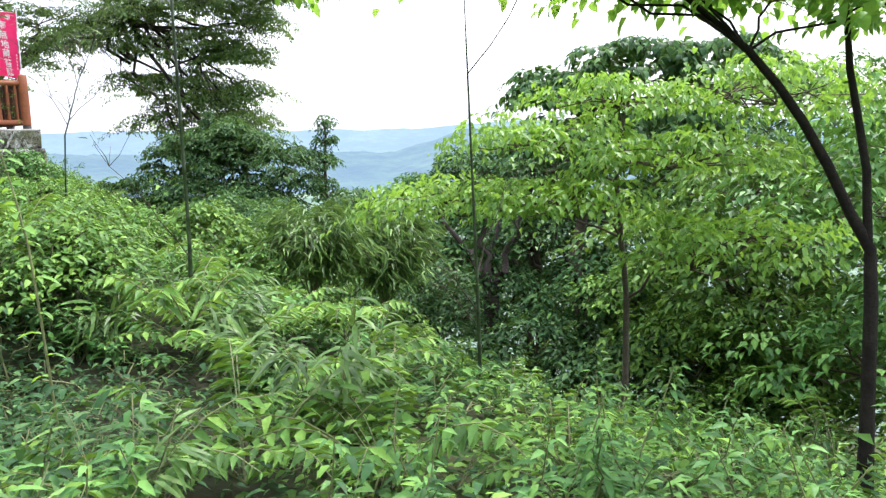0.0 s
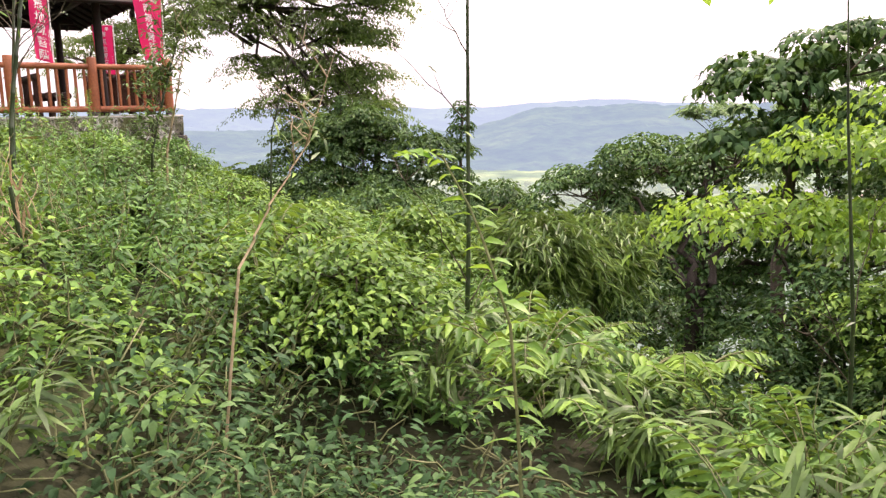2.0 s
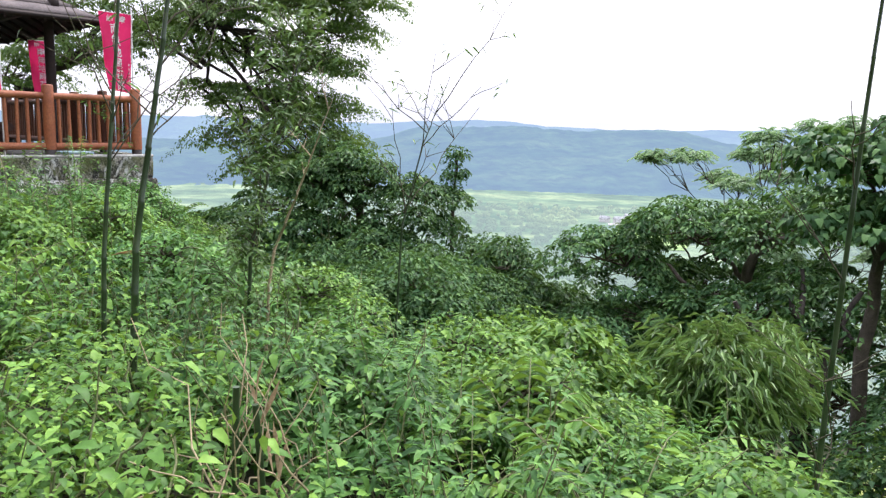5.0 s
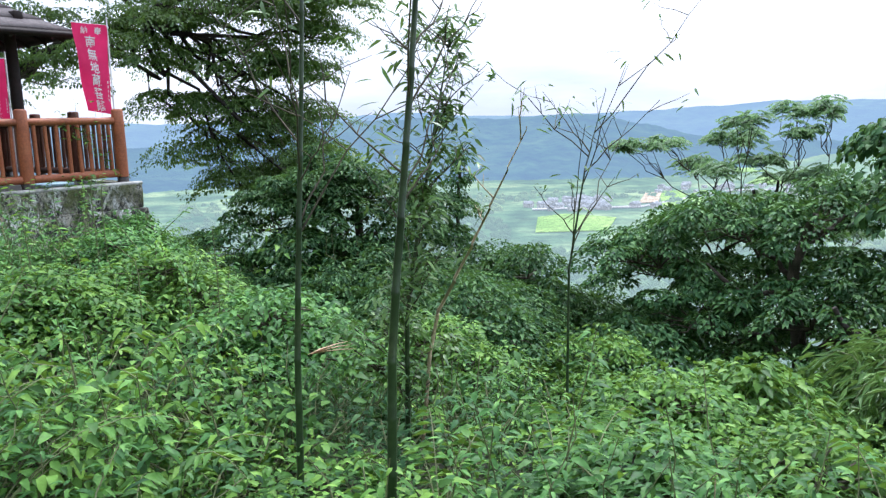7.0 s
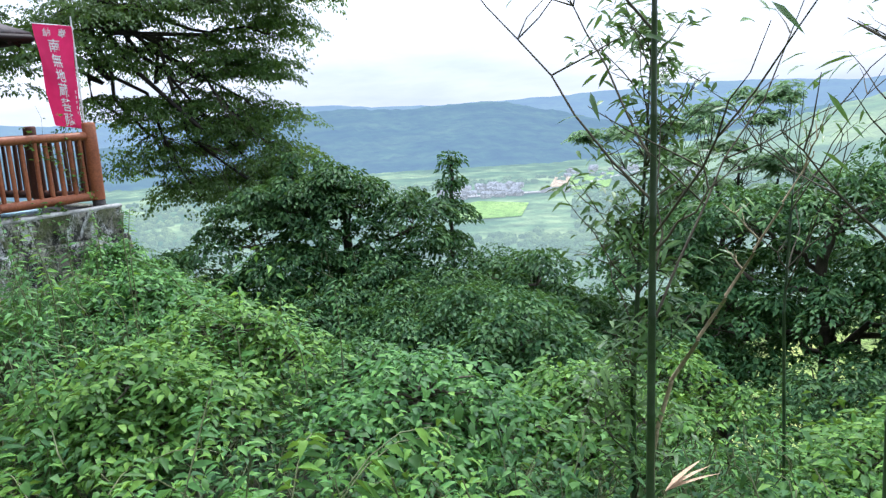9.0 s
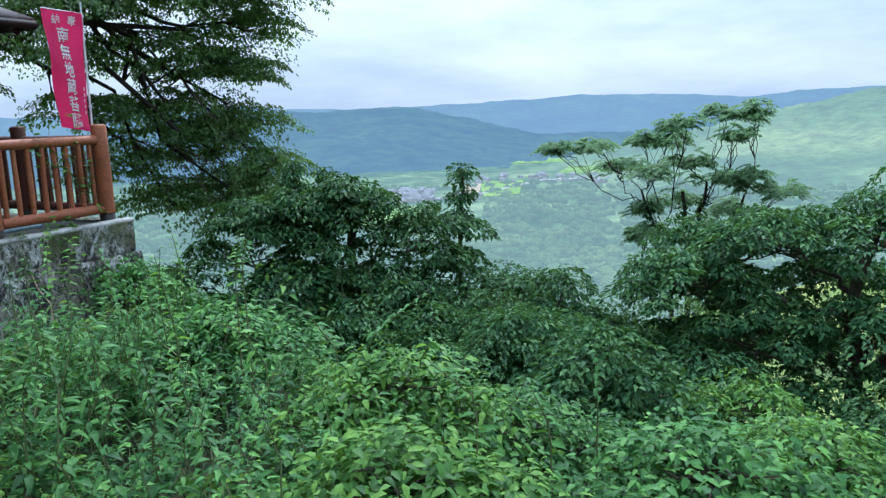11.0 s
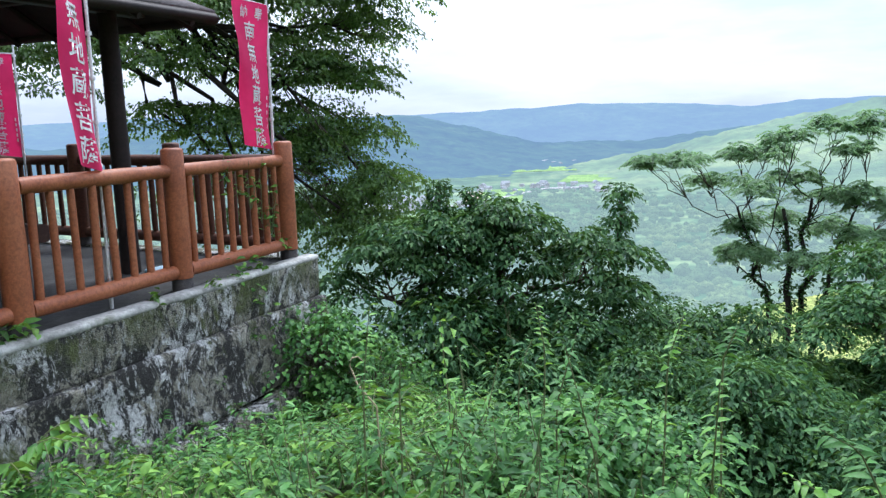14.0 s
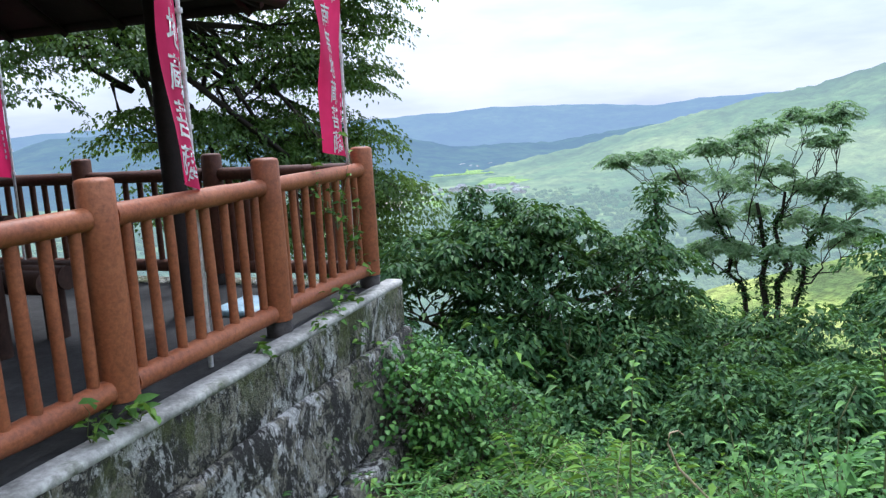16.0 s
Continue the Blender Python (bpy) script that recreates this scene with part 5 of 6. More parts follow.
# bamboo
def bamboo(points, r0, seed, label, branches=14, leafy=0, sheath=None, dry=False, zbranch=0.3):
    """A jointed culm with raised rings and thin side branches; leaves where it has them."""
    rng = np.random.default_rng(seed)
    pts = np.asarray(points, float)
    base = pts[0].copy()
    f = thing("dry_bamboo" if dry else "bamboo_stalk", base, label, "bamboo")
    t = np.linspace(0, 1, len(pts))
    N = int(np.linalg.norm(pts[-1] - pts[0]) / 0.24)
    line, rad = [], []
    for k in range(N + 1):
        c = np.array([np.interp(k / N, t, pts[:, i]) for i in range(3)])
        r = r0 * (1 - 0.8 * (k / N) ** 1.3)
        d = np.array([0, 0, 0.008])
        line += [c - d, c, c + d]
        rad += [r, r * 1.16, r * 0.97]
    line = np.array(line) - base
    mat = M_DRY if dry else M_CULM
    part("culm", tube(Geo(), line, rad, 9), mat, f, smooth=True)
    lf = Geo()
    for k in range(branches):
        q = rng.uniform(zbranch, 1.0)
        o = np.array([np.interp(q, t, pts[:, i]) for i in range(3)]) - base
        th = rng.uniform(0, 6.28)
        L = rng.uniform(0.15, 0.55) if leafy > 8 else rng.uniform(0.12, 0.3) if dry else rng.uniform(0.35, 1.35)
        tip = o + np.array([math.cos(th) * 0.6, math.sin(th) * 0.6, rng.uniform(0.5, 0.9)]) * L
        br = Geo()
        bl = bent(o, tip, rng, 7, 0.016)
        tube(br, bl, np.linspace(0.0046, 0.0015, 7), 5, cap=False)
        for j in range(3):
            w = bl[rng.integers(2, 6)]
            e = w + unit(np.array([rng.normal(), rng.normal(), 0.7])) * L * 0.35
            tube(br, bent(w, e, rng, 4, 0.03), np.linspace(0.003, 0.001, 4), 4, cap=False)
            n = leafy if leafy else int(rng.integers(0, 3))
            if n:
                p = e + rng.normal(0, 0.04, (n, 3))
                leaves(lf, p, scatter_dirs(rng, n, -0.25), up_normals(rng, n), rng.uniform(0.06, 0.11, n), 0.021 if leafy > 8 else 0.014, 0.15, 0.2)
        part("side_branch", br, M_DRY if dry else M_TWIG, f)
    if lf.n:
        part("foliage", lf, L_GRASS, f)
    if sheath:
        g = Geo()
        c = np.asarray(sheath) - base
        for k in range(3):
            leaves(g, np.array([c]), np.array([[0.9, 0.25 + 0.2 * k, 0.06 + 0.05 * k]]), np.array([[0, 0.2, 1.0]]), 0.21, 0.02, 0.3, 0.03)
        part("sheath", g, M_SHEATH, f, "dry tan sheath hanging from a joint")
    return f


bamboo([(-1.06, 3.18, gz(-1.06, 3.18)), (-1.04, 3.21, -0.85), (-0.97, 3.33, 0.4), (-0.93, 3.4, 1.6)], 0.0165, 51, "slim dark green bamboo stalk with bare twigs", 14, 0, (-1.0, 3.2, -0.89), zbranch=0.42)
bamboo([(-0.64, 2.72, gz(-0.64, 2.72)), (-0.61, 2.77, -0.72), (-0.5, 2.95, 0.4), (-0.42, 3.05, 1.7)], 0.020, 52, "tall dark green bamboo stalk with bare twigs", 13, zbranch=0.45)
bamboo([(-0.68, 4.35, gz(-0.68, 4.35)), (-0.66, 4.4, -1.0), (-0.5, 4.65, -0.1), (-0.38, 4.85, 0.5)], 0.016, 53, "leafy bamboo overgrown with vine", 46, 11, zbranch=0.08)
bamboo([(0.3, 4.75, gz(0.3, 4.75)), (0.33, 4.85, -0.9), (0.45, 5.0, -0.3), (0.62, 5.2, 0.22)], 0.010, 54, "thin arching bamboo shoot", 9, 3)
bamboo([(2.66, 2.94, gz(2.66, 2.94)), (2.68, 2.94, -1.64), (2.70, 2.9, 0.0), (2.74, 2.86, 1.3)], 0.018, 55, "straight dark bamboo stalk standing alone", 5, 0, zbranch=0.05)
bamboo([(4.88, 2.62, gz(4.88, 2.62)), (4.86, 2.66, -1.9), (4.8, 2.85, -0.8), (4.76, 2.95, 0.1)], 0.014, 56, "straight dark bamboo stalk among the weeds", 5, 0, zbranch=0.1)
bamboo([(-0.6, 4.5, gz(-0.6, 4.5)), (-0.52, 4.4, -1.1), (-0.25, 4.25, -0.55), (0.0, 4.1, 0.0)], 0.013, 57, "leaning tan dead bamboo", 3, 3, dry=True)
bamboo([(2.21, 0.7, gz(2.21, 0.7)), (2.25, 0.88, -1.33), (2.30, 1.06, -1.1), (2.38, 1.3, -0.84), (2.48, 1.42, -0.42)], 0.0065, 58, "leaning dry bamboo stalk", 6, 3, dry=True, zbranch=0.6)


def stump(x, y, seed):
    """Cut bamboo stubs with split tan sheaths and dead twigs round the foot."""
    rng = np.random.default_rng(seed)
    z = gz(x, y)
    f = thing("bamboo_stump", (x, y, z), "clump of cut bamboo stubs with split tan sheaths", "stump")
    for k in range(2):
        o = np.array([rng.normal(0, 0.06), rng.normal(0, 0.06), -0.03])
        part("stub", tube(Geo(), [o, o + [rng.normal(0, 0.03), rng.normal(0, 0.03), rng.uniform(0.35, 0.62)]], [0.013, 0.011], 9), M_CULM, f, smooth=True)
    for k in range(8):
        g = Geo()
        h = rng.uniform(0.38, 0.68)
        leaves(g, np.array([[rng.normal(0, 0.06), rng.normal(0, 0.06), h]]), np.array([[rng.normal(0, 0.25), rng.normal(0, 0.25), -1.0]]), np.array([[rng.normal(), rng.normal(), 0.1]]), rng.uniform(0.14, 0.24), 0.017, 0.4, 0.1)
        part("sheath", g, M_SHEATH, f, "split dry tan sheath")
    g = Geo()
    for k in range(26):
        o = np.array([rng.normal(0, 0.12), rng.normal(0, 0.12), rng.uniform(0, 0.3)])
        tube(g, bent(o, o + [rng.normal(0, 0.28), rng.normal(0, 0.28), rng.uniform(0.05, 0.6)], rng, 5, 0.06), np.linspace(0.004, 0.0015, 5), 4, cap=False)
    tagged(part("dead_growth", g, M_DRY, f), kind="stuff")


stump(0.36, 1.68, 61)


def frond_clump(x, y, z, w, h, seed, label):
    """Weeping bamboo clump: many culms arching out and hanging over, hung with narrow leaves."""
    rng = np.random.default_rng(seed)
    g0 = gz(x, y)
    f = thing("weeping_bamboo", (x, y, g0), label, "bamboo")
    st, lf = Geo(), Geo()
    for k in range(46):
        th = rng.uniform(0, 6.28)
        R = w * rng.uniform(0.3, 1.0)
        H = (z - g0) * rng.uniform(0.75, 1.05)
        t = np.linspace(0, 1, 9)[:, None]
        line = np.concatenate([np.cos(th) * R * t ** 1.6, np.sin(th) * R * t ** 1.6, H * np.sin(np.clip(t * 2.0, 0, 2.2)) - h * np.clip(t - 0.7, 0, 1) * 1.2], 1)
        tube(st, line, np.linspace(0.008, 0.002, 9), 4, cap=False)
        n = 84
        q = rng.uniform(0.35, 1.0, n)
        p = np.stack([np.interp(q, t[:, 0], line[:, i]) for i in range(3)], -1) + rng.normal(0, 0.07, (n, 3))
        d = unit(np.stack([np.cos(th) + rng.normal(0, 0.9, n), np.sin(th) + rng.normal(0, 0.9, n), rng.normal(-0.5, 0.45, n)], -1))
        leaves(lf, p, d, up_normals(rng, n, 0.5), rng.uniform(0.1, 0.19, n), 0.026, 0.15, 0.3, False)
    tagged(part("culm", st, M_STEM, f), kind="stuff")
    part("foliage", lf, L_GRASS, f)


frond_clump(2.75, 5.3, -1.72, 0.8, 0.7, 71, "weeping clump of narrow-leaved bamboo")
frond_clump(3.3, 6.2, -1.85, 0.75, 0.7, 72, "drooping bamboo clump beside the thicket")


# growth on and against the wall
for (c, r, w) in (((-5.0, 10.85, -1.55), (0.42, 0.45, 0.42), 1.0), ((-4.55, 10.7, -1.85), (0.5, 0.5, 0.45), 1.0)):
    g0 = gz(c[0], c[1])
    tree("wall_vine", "bright vine heaped against the foot of the wall", (c[0], c[1], g0), [(c[0], c[1], g0), (c[0], c[1], g0 + 0.2), (c[0], c[1], c[2])], 0.012, [(c, r, w)], None, L_WEED, int(400 - 10 * c[0]), 120, 22, 0.075, 0.7, (0.05, 0.036), 0.25, full=True, hang=0.5, category="vine")


def sprig(name, label, p, n, spread, size, seed, material=L_VINE):
    """A small tuft or strand of leaves on thin stems, rooted at p."""
    rng = np.random.default_rng(seed)
    p = np.asarray(p, float)
    f = thing(name, p, label, "plant")
    st, lf = Geo(), Geo()
    for k in range(max(3, n // 6)):
        e = rng.normal(0, 1, 3) * spread
        e[2] = abs(e[2]) if spread[2] > 0.03 else e[2]
        line = bent((0, 0, 0), e, rng, 5, 0.1)
        tube(st, line, np.linspace(0.003, 0.0012, 5), 3, cap=False)
        q = line[rng.integers(1, 5, 6)] + rng.normal(0, 0.012, (6, 3))
        leaves(lf, q, scatter_dirs(rng, 6, 0.1), up_normals(rng, 6, 0.6), rng.uniform(0.6, 1.2, 6) * size, size * 0.5, 0.2, 0.25)
    tagged(part("stalk", st, M_STEM, f), kind="stuff")
    part("foliage", lf, material, f)


for i, (a, b, n, s) in enumerate(((0.55, -0.1, 26, 0.07), (0.85, -0.16, 30, 0.06), (1.75, -0.12, 18, 0.06), (2.7, -0.12, 34, 0.09), (2.95, -0.1, 22, 0.08), (3.6, -0.14, 20, 0.08), (1.2, -0.17, 14, 0.05))):
    sprig("ledge_weed", "small weed rooted in the top of the wall", at(a, b, DECK + 0.01), n, np.array([0.09, 0.09, 0.12]), s, 500 + i)
for i in range(6):
    sprig("fence_vine", "thin vine climbing the fence balusters", at(0.12 + 0.13 * i, -0.02, DECK + 0.1 + 0.14 * i), 34, np.array([0.06, 0.05, 0.34]), 0.06, 520 + i)
for i, (a, z) in enumerate(((0.75, -0.95), (0.9, -1.2), (0.7, -1.35), (1.3, -1.5))):
    sprig("hanging_vine", "trailing vine on the face of the wall", at(a, EDGE - 0.06, z), 24, np.array([0.1, 0.03, 0.2]), 0.06, 540 + i)


def leafy_stalk(points, n, size, seed):
    """An arching shoot hung with large drooping leaves."""
    rng = np.random.default_rng(seed)
    pts = np.asarray(points, float)
    base = pts[0].copy()
    f = thing("leafy_shoot", base, "arching shoot with large bright green leaves", "plant")
    u = np.linspace(0, 1, 12)
    line = np.stack([np.interp(u, np.linspace(0, 1, len(pts)), pts[:, i]) for i in range(3)], -1) - base
    part("stem", tube(Geo(), line, np.linspace(0.006, 0.002, 12), 6), M_STEM, f, smooth=True)
    turn = rng.uniform(0, 6.28)
    for k in range(n):
        q = 0.12 + 0.88 * k / (n - 1)
        p = np.array([[np.interp(q, u, line[:, i]) for i in range(3)]])
        th = turn + math.pi * k + rng.normal(0, 0.3)
        d = np.array([[math.cos(th), math.sin(th), rng.normal(0.05, 0.14)]])
        L = 0.8 * size * rng.uniform(0.8, 1.15) * (1.2 - 0.6 * q)
        part("leaf", leaves(Geo(), p, d, up_normals(rng, 1, 0.4), L, L * 0.36, 0.2, 0.3), L_WEED if n % 4 else L_BRIGHT, f, smooth=True)


leafy_stalk([(3.46, 0.4, gz(3.46, 0.4)), (3.42, 0.38, -1.37), (3.3, 0.45, -1.05), (3.17, 0.52, -0.85), (3.06, 0.5, -0.86)], 40, 0.115, 81)
leafy_stalk([(-2.5, 3.3, gz(-2.5, 3.3)), (-2.45, 3.4, -0.9), (-2.35, 3.6, -0.55)], 30, 0.1, 82)
leafy_stalk([(-4.2, 6.6, gz(-4.2, 6.6)), (-4.25, 6.65, -0.7), (-4.35, 6.7, -0.28)], 35, 0.11, 83)
leafy_stalk([(-4.7, 7.0, gz(-4.7, 7.0)), (-4.7, 7.0, -0.6), (-4.72, 7.05, -0.25)], 32, 0.11, 84)
leafy_stalk([(-3.9, 6.4, gz(-3.9, 6.4)), (-3.95, 6.4, -0.7), (-4.0, 6.3, -0.3)], 32, 0.1, 85)
leafy_stalk([(-4.1, 7.4, gz(-4.1, 7.4)), (-4.15, 7.3, -0.75), (-4.1, 7.2, -0.4)], 30, 0.11, 86)
leafy_stalk([(-4.95, 8.1, gz(-4.95, 8.1)), (-4.9, 8.15, -0.8), (-4.85, 8.2, -0.45)], 24, 0.12, 87)
leafy_stalk([(-3.09, 6.60, gz(-3.09, 6.60)), (-3.07, 6.59, -1.00), (-3.23, 6.56, -0.75), (-3.43, 6.54, -0.63)], 27, 0.130, 101)
leafy_stalk([(-3.00, 6.55, gz(-3.00, 6.55)), (-2.91, 6.50, -0.90), (-2.76, 6.40, -0.76), (-2.54, 6.36, -0.59)], 30, 0.120, 102)
leafy_stalk([(-2.68, 6.09, gz(-2.68, 6.09)), (-2.68, 6.09, -0.94), (-2.64, 5.92, -0.76), (-2.58, 5.74, -0.82)], 24, 0.120, 103)
leafy_stalk([(-3.49, 6.35, gz(-3.49, 6.35)), (-3.48, 6.34, -0.96), (-3.59, 6.28, -0.74), (-3.77, 6.24, -0.63)], 24, 0.120, 107)
leafy_stalk([(-2.20, 5.31, gz(-2.20, 5.31)), (-2.23, 5.31, -1.03), (-2.33, 5.32, -0.81)], 22, 0.110, 104)
leafy_stalk([(-2.02, 5.28, gz(-2.02, 5.28)), (-2.01, 5.28, -0.92), (-2.02, 5.28, -0.63)], 30, 0.090, 105)
leafy_stalk([(-2.58, 5.32, gz(-2.58, 5.32)), (-2.57, 5.32, -0.86), (-2.77, 5.32, -0.68)], 19, 0.120, 106)
leafy_stalk([(-4.06, 7.71, gz(-4.06, 7.71)), (-4.05, 7.71, -0.62), (-4.09, 7.73, -0.39)], 32, 0.085, 108)
leafy_stalk([(-3.67, 7.22, gz(-3.67, 7.22)), (-3.66, 7.22, -0.57), (-3.61, 7.18, -0.35)], 32, 0.090, 109)
leafy_stalk([(-3.57, 6.88, gz(-3.57, 6.88)), (-3.60, 6.90, -0.47), (-3.56, 6.87, -0.33)], 30, 0.090, 110)
leafy_stalk([(-4.87, 7.16, gz(-4.87, 7.16)), (-4.87, 7.16, -0.53), (-4.86, 7.15, -0.40)], 19, 0.100, 111)
leafy_stalk([(-5.01, 7.30, gz(-5.01, 7.30)), (-5.00, 7.29, -0.64), (-5.01, 7.30, -0.52)], 19, 0.070, 112)


g = thing("curled_stem", (-4.88, 7.66, gz(-4.88, 7.66)), "pale dry stem curling over at its tip", "plant")
part("stem", tube(Geo(), np.array([(-4.88, 7.66, gz(-4.88, 7.66)), (-4.9, 7.68, -0.81), (-4.98, 7.73, -0.71), (-5.01, 7.75, -0.62), (-5.0, 7.75, -0.585), (-4.97, 7.745, -0.58), (-4.95, 7.74, -0.6)]) - np.array(g.location), [0.006, 0.005, 0.005, 0.004, 0.004, 0.003, 0.002], 6), M_DRY, g, smooth=True)

# ---- far distance ----
def ridge(name, label, r0, depth, az, top, foot, material, seed, rough=6.0, swell=1.25):
    """A wooded ridge: crest heights in degrees over compass degrees, at a distance from the footpath."""
    A = np.linspace(az[0], az[-1], 220)
    crest = np.interp(A, az, top)
    D_ = np.linspace(0, 1, 26)
    G, H = np.meshgrid(A, D_, indexing="ij")
    rr = r0 - depth * (1 - H)
    zt = (r0 * np.tan(np.radians(crest)))[:, None]
    prof = H ** swell
    z = foot + (zt - foot) * prof
    x, y = rr * np.sin(np.radians(G)), rr * np.cos(np.radians(G))
    for k in range(z.shape[0]):
        for j in range(z.shape[1]):
            p = Vector((x[k, j] / 260, y[k, j] / 260, seed))
            z[k, j] += noise.fractal(p, 1.0, 2.0, 4) * rough * 1.6 * D_[j] * (1.3 - D_[j]) + (noise.noise(p * 9) * 0.35 + noise.noise(p * 24) * 0.3) * rough
    V = np.stack([x, y, z], -1).reshape(-1, 3)
    n, m = z.shape
    i, j = np.meshgrid(np.arange(n - 1), np.arange(m - 1), indexing="ij")
    F = np.stack([i * m + j, (i + 1) * m + j, (i + 1) * m + j + 1, i * m + j + 1], -1).reshape(-1, 4)
    tagged(new(name, Geo().add(V, F).mesh(name, material, True)), label, "hills", kind="structure")


FOREST = [(0.35, (0.025, 0.06, 0.02)), (0.5, (0.05, 0.10, 0.03)), (0.7, (0.10, 0.16, 0.05))]
# blue distance haze comes from emission mixed into these hill materials
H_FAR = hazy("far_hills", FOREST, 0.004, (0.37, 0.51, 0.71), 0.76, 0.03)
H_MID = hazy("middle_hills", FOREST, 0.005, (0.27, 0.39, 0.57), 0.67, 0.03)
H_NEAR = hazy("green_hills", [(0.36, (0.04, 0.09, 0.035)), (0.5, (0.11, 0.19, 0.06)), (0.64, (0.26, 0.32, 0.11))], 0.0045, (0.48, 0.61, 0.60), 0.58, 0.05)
# land materials below glow pale, their haze put in as emission
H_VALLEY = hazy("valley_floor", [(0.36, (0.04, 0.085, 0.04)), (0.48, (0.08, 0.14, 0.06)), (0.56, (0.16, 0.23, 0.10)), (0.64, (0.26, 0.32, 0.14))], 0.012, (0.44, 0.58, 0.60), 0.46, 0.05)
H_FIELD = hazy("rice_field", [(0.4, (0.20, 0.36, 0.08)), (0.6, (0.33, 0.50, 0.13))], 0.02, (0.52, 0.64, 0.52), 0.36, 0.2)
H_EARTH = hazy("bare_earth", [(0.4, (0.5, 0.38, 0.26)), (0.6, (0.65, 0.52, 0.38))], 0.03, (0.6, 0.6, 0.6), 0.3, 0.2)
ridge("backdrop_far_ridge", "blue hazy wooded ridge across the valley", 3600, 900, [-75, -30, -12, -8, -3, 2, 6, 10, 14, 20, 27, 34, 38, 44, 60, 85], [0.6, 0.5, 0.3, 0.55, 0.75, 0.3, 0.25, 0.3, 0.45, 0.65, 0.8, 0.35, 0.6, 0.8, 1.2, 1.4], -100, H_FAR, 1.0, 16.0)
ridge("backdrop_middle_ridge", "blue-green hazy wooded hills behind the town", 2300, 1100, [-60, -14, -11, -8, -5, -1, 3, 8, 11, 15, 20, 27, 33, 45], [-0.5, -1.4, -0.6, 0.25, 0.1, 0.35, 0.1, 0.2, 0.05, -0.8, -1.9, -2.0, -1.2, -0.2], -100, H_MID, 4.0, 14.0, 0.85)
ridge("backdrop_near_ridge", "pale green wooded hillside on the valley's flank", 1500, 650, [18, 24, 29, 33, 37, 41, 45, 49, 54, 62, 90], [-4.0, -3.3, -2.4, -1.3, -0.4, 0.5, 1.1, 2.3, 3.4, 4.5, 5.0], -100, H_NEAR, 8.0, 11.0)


def sheet_at(name, label, pts, z, material, category):
    """A flat patch of land given by compass degrees and distance."""
    bm = bmesh.new()
    vs = [bm.verts.new((r * math.sin(radians(A)), r * math.cos(radians(A)), z)) for A, r in pts]
    f = bm.faces.new(vs)
    ex = bmesh.ops.extrude_face_region(bm, geom=[f])
    for v in ex["geom"]:
        if isinstance(v, bmesh.types.BMVert):
            v.co.z += 0.8
    bmesh.ops.recalc_face_normals(bm, faces=bm.faces[:])
    me = bpy.data.meshes.new(name)
    bm.to_mesh(me)
    bm.free()
    me.materials.append(material)
    tagged(new(name, me), label, category, kind="structure")


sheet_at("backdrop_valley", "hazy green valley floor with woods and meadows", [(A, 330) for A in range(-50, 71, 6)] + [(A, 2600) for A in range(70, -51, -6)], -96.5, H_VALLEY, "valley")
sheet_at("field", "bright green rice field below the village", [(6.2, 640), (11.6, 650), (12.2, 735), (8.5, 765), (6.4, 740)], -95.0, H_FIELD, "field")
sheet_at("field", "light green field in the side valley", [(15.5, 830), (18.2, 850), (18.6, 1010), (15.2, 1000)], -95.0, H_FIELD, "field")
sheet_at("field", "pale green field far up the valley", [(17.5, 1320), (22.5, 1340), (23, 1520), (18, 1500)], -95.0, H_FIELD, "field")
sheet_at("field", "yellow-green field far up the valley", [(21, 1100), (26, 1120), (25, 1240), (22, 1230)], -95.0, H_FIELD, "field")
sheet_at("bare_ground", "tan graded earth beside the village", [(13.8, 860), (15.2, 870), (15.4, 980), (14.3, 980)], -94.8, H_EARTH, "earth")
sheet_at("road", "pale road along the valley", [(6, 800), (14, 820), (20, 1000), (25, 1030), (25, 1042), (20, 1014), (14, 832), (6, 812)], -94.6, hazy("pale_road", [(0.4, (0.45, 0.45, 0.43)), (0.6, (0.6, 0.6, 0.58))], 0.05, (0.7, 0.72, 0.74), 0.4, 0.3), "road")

# village walls and roofs carry emitted haze in the material too
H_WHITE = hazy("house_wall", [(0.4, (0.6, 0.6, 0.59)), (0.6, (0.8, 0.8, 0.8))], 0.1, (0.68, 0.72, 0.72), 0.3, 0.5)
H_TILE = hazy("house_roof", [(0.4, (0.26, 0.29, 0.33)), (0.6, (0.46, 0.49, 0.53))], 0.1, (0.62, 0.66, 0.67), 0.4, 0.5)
hs = thing("house", (0, 0, -200), "small white house with grey tiled roof in the valley", "house", "houses of the valley village")
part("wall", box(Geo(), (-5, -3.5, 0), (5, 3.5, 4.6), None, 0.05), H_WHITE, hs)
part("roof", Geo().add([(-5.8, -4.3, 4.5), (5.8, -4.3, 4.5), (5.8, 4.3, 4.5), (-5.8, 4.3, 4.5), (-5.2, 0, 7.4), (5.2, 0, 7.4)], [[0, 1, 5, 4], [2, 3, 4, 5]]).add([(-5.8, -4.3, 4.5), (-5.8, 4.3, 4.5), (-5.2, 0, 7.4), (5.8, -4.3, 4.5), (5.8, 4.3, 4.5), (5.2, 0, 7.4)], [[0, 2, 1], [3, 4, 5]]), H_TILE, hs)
rh = random.Random(11)
hs.location = (800 * math.sin(radians(9)), 800 * math.cos(radians(9)), -95.8)
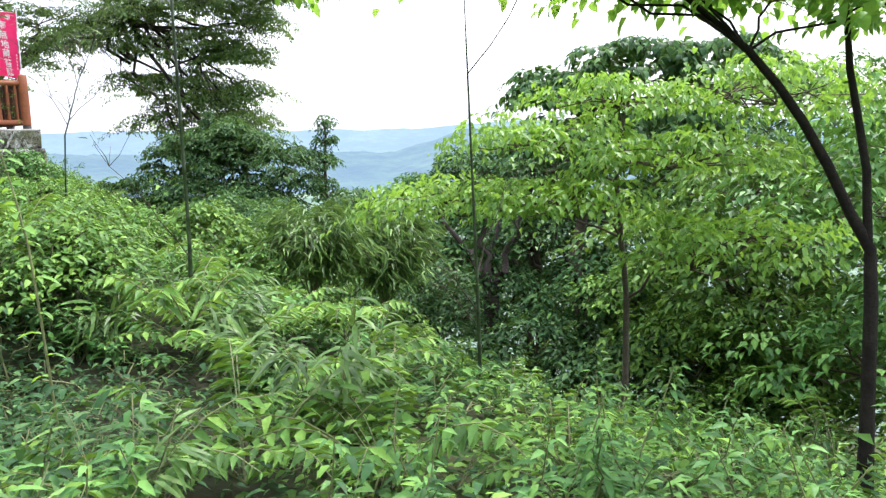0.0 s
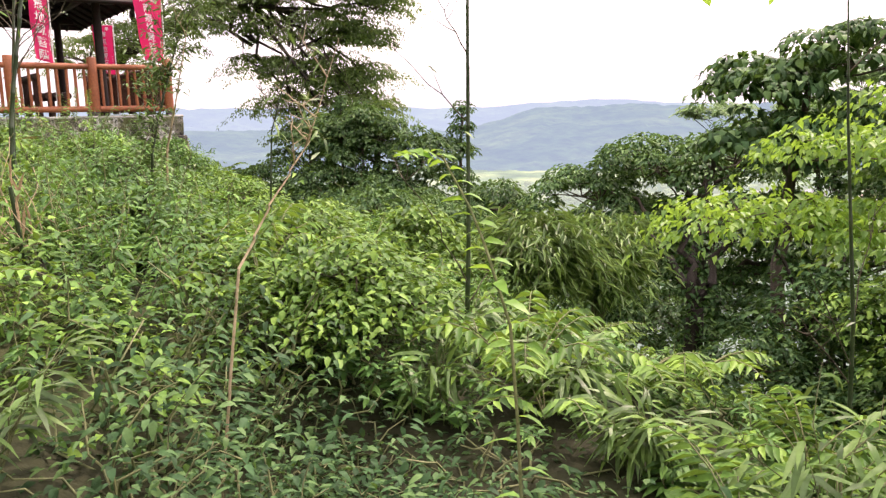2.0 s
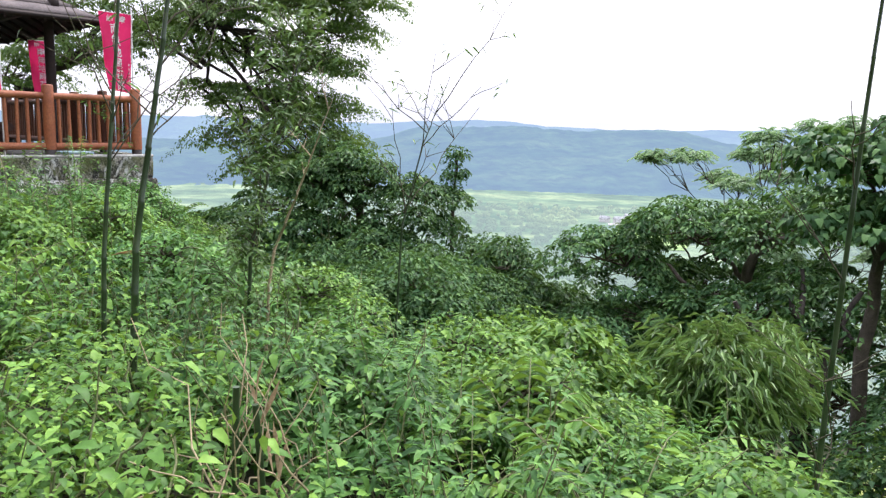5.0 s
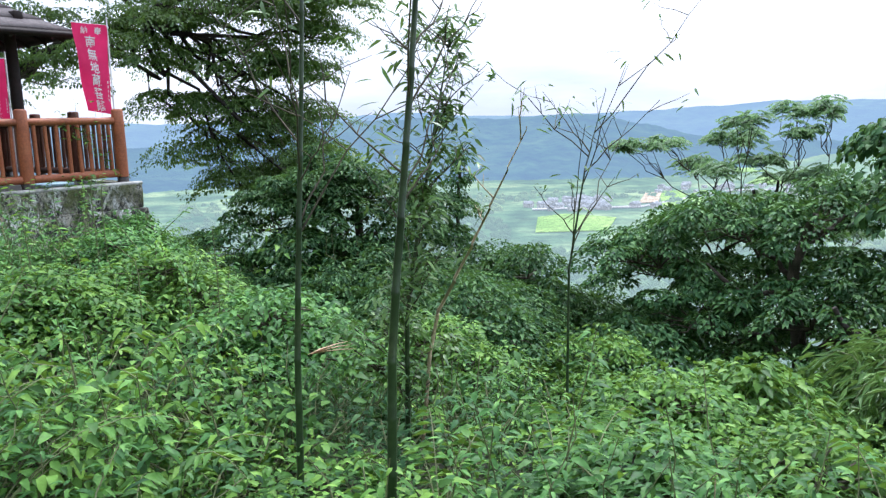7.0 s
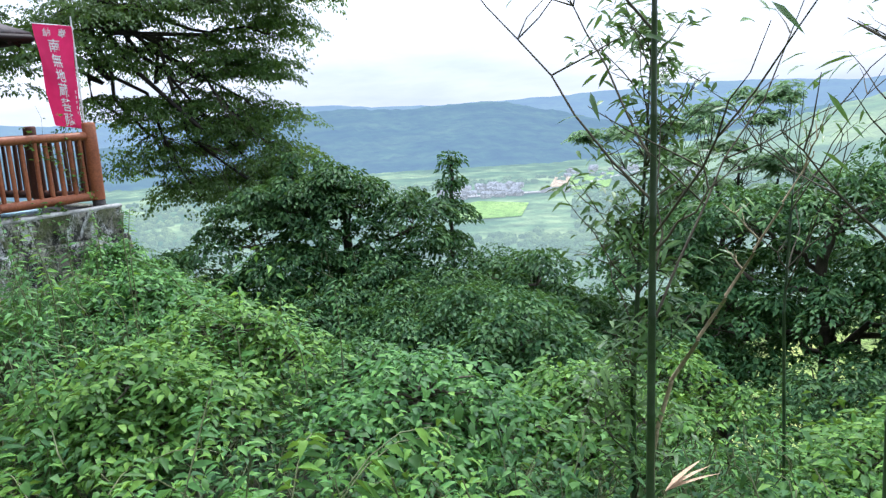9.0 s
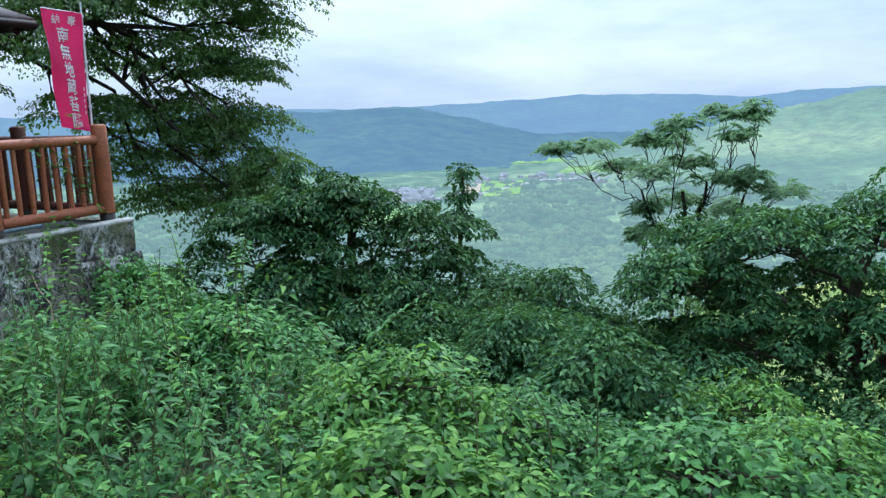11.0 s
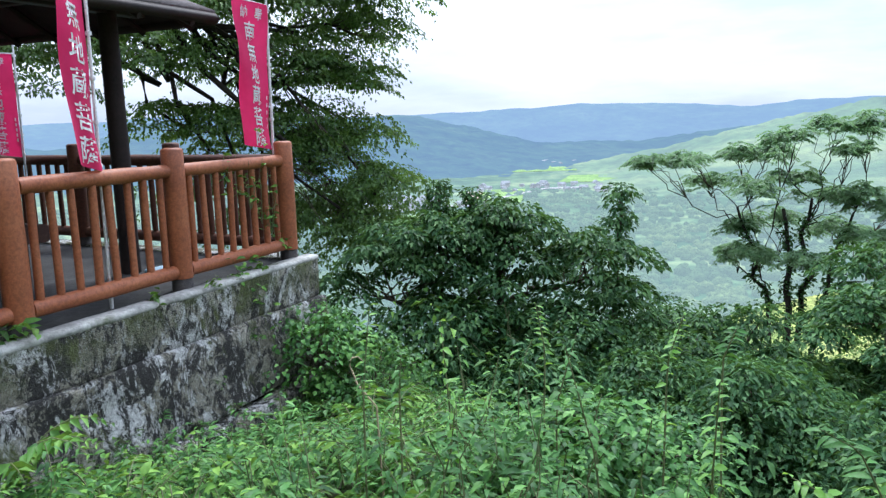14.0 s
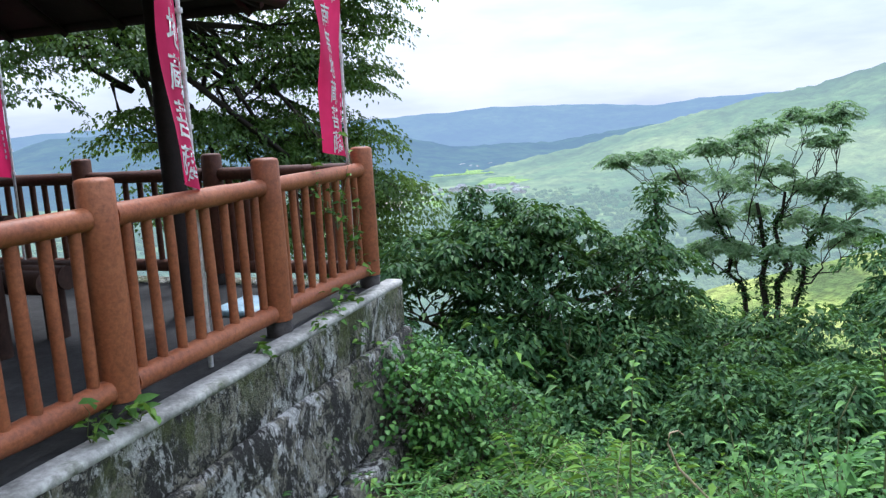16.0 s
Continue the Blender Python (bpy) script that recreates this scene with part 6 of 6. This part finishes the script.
for k in range(92):
    if k < 42:
        A, r = rh.gauss(10.0, 2.0), rh.uniform(800, 890)
    elif k < 67:
        A, r = rh.uniform(15, 25), rh.uniform(960, 1080)
    else:
        A, r = rh.uniform(16.5, 23.5), rh.uniform(1500, 1650)
    sc = rh.uniform(0.55, 1.1)
    copy_thing(hs, Matrix.Translation((r * math.sin(radians(A)), r * math.cos(radians(A)), -95.8)) @ Matrix.Rotation(rh.uniform(0, 3.1), 4, "Z") @ Matrix.Diagonal((sc, sc, sc * rh.uniform(0.8, 1.1), 1)))


def far_woods(count, rng, r0, r1, leafy):
    """Crowns massed over the slopes below: ragged shells of leaf clumps nearer, lumps further off."""
    g = Geo()
    bm = bmesh.new()
    bmesh.ops.create_icosphere(bm, subdivisions=1, radius=1)
    base = np.array([v.co[:] for v in bm.verts])
    F = np.array([[v.index for v in f.verts] for f in bm.faces])
    bm.free()
    for k in range(count):
        A = rng.uniform(-20, 50)
        r = r0 * (r1 / r0) ** rng.uniform(0, 1)
        if 4 < A < 15.5 and 560 < r < 900:
            continue
        x, y = r * math.sin(radians(A)), r * math.cos(radians(A))
        if leafy and 24 < A < 44 and 46 < r < 130:
            continue
        w = rng.uniform(1.8, 3.4) * (1 if r < 300 else 1.5)
        z = max(float(ground_z(x, y)), -96.5) + w * 0.5
        if leafy:
            n = 80
            d = unit(rng.normal(0, 1, (n, 3)))
            d[:, 2] = np.abs(d[:, 2]) - 0.15
            lump = 1 + 0.25 * np.sin(d[:, :1] * 4 + k) * np.cos(d[:, 1:2] * 4 + 2 * k)
            p = d * lump * np.array([w, w, w * 0.95]) * rng.uniform(0.75, 1.05, (n, 1)) + [x, y, z]
            leaves(g, p, unit(d * [1, 1, 0.2] + rng.normal(0, 0.4, (n, 3))), unit(d + [0, 0, 0.8]), w * rng.uniform(0.35, 0.6, n), w * 0.34, 0.1, 0.2, False)
        else:
            lump = 1 + 0.22 * np.sin(base[:, :1] * 5 + k) * np.cos(base[:, 1:2] * 4 + 2 * k) + rng.normal(0, 0.09, (len(base), 1))
            g.add(base * lump * np.array([w, w, w * 0.9]) + [x, y, z], F)
    return g


def meadow(az, dist):
    """A clearing of long grass lying on the slope."""
    A, r = np.meshgrid(np.linspace(*az, 30), np.linspace(*dist, 30), indexing="ij")
    edge = 1 + 0.05 * np.sin(A * 1.7) + 0.04 * np.sin(A * 4.1)
    x, y = r * edge * np.sin(np.radians(A)), r * edge * np.cos(np.radians(A))
    z = ground_z(x, y) + 0.35 + 0.25 * np.sin(x * 0.9) * np.cos(y * 0.8)
    i, j = np.meshgrid(np.arange(29), np.arange(29), indexing="ij")
    F = np.stack([i * 30 + j, i * 30 + j + 1, (i + 1) * 30 + j + 1, (i + 1) * 30 + j], -1).reshape(-1, 4)
    return Geo().add(np.stack([x, y, z], -1).reshape(-1, 3), F[:, ::-1])


# meadow grass with sunlight put into its bright colour, plus haze glow
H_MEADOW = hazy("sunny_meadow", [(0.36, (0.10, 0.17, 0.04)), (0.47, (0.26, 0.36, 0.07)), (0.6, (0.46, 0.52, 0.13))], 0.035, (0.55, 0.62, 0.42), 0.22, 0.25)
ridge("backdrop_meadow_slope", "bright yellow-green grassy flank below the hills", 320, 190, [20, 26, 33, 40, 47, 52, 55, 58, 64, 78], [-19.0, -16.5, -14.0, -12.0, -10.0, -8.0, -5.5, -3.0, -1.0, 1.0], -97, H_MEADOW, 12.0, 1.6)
# grass clearing, colour raised so that it reads as a sunlit patch
M_MEADOW = surface("meadow_grass", [(0.35, (0.16, 0.25, 0.05)), (0.5, (0.30, 0.40, 0.08)), (0.66, (0.42, 0.50, 0.14))], 0.12, 0.95, 1.0, 0.25, 1.4, 0.1)
tagged(new("meadow", meadow((23, 45), (44, 135)).mesh("meadow", M_MEADOW, True)), "bright yellow-green grass clearing on the slope below", "meadow", kind="structure")
# treetop colours with a share of glow standing for hazy air
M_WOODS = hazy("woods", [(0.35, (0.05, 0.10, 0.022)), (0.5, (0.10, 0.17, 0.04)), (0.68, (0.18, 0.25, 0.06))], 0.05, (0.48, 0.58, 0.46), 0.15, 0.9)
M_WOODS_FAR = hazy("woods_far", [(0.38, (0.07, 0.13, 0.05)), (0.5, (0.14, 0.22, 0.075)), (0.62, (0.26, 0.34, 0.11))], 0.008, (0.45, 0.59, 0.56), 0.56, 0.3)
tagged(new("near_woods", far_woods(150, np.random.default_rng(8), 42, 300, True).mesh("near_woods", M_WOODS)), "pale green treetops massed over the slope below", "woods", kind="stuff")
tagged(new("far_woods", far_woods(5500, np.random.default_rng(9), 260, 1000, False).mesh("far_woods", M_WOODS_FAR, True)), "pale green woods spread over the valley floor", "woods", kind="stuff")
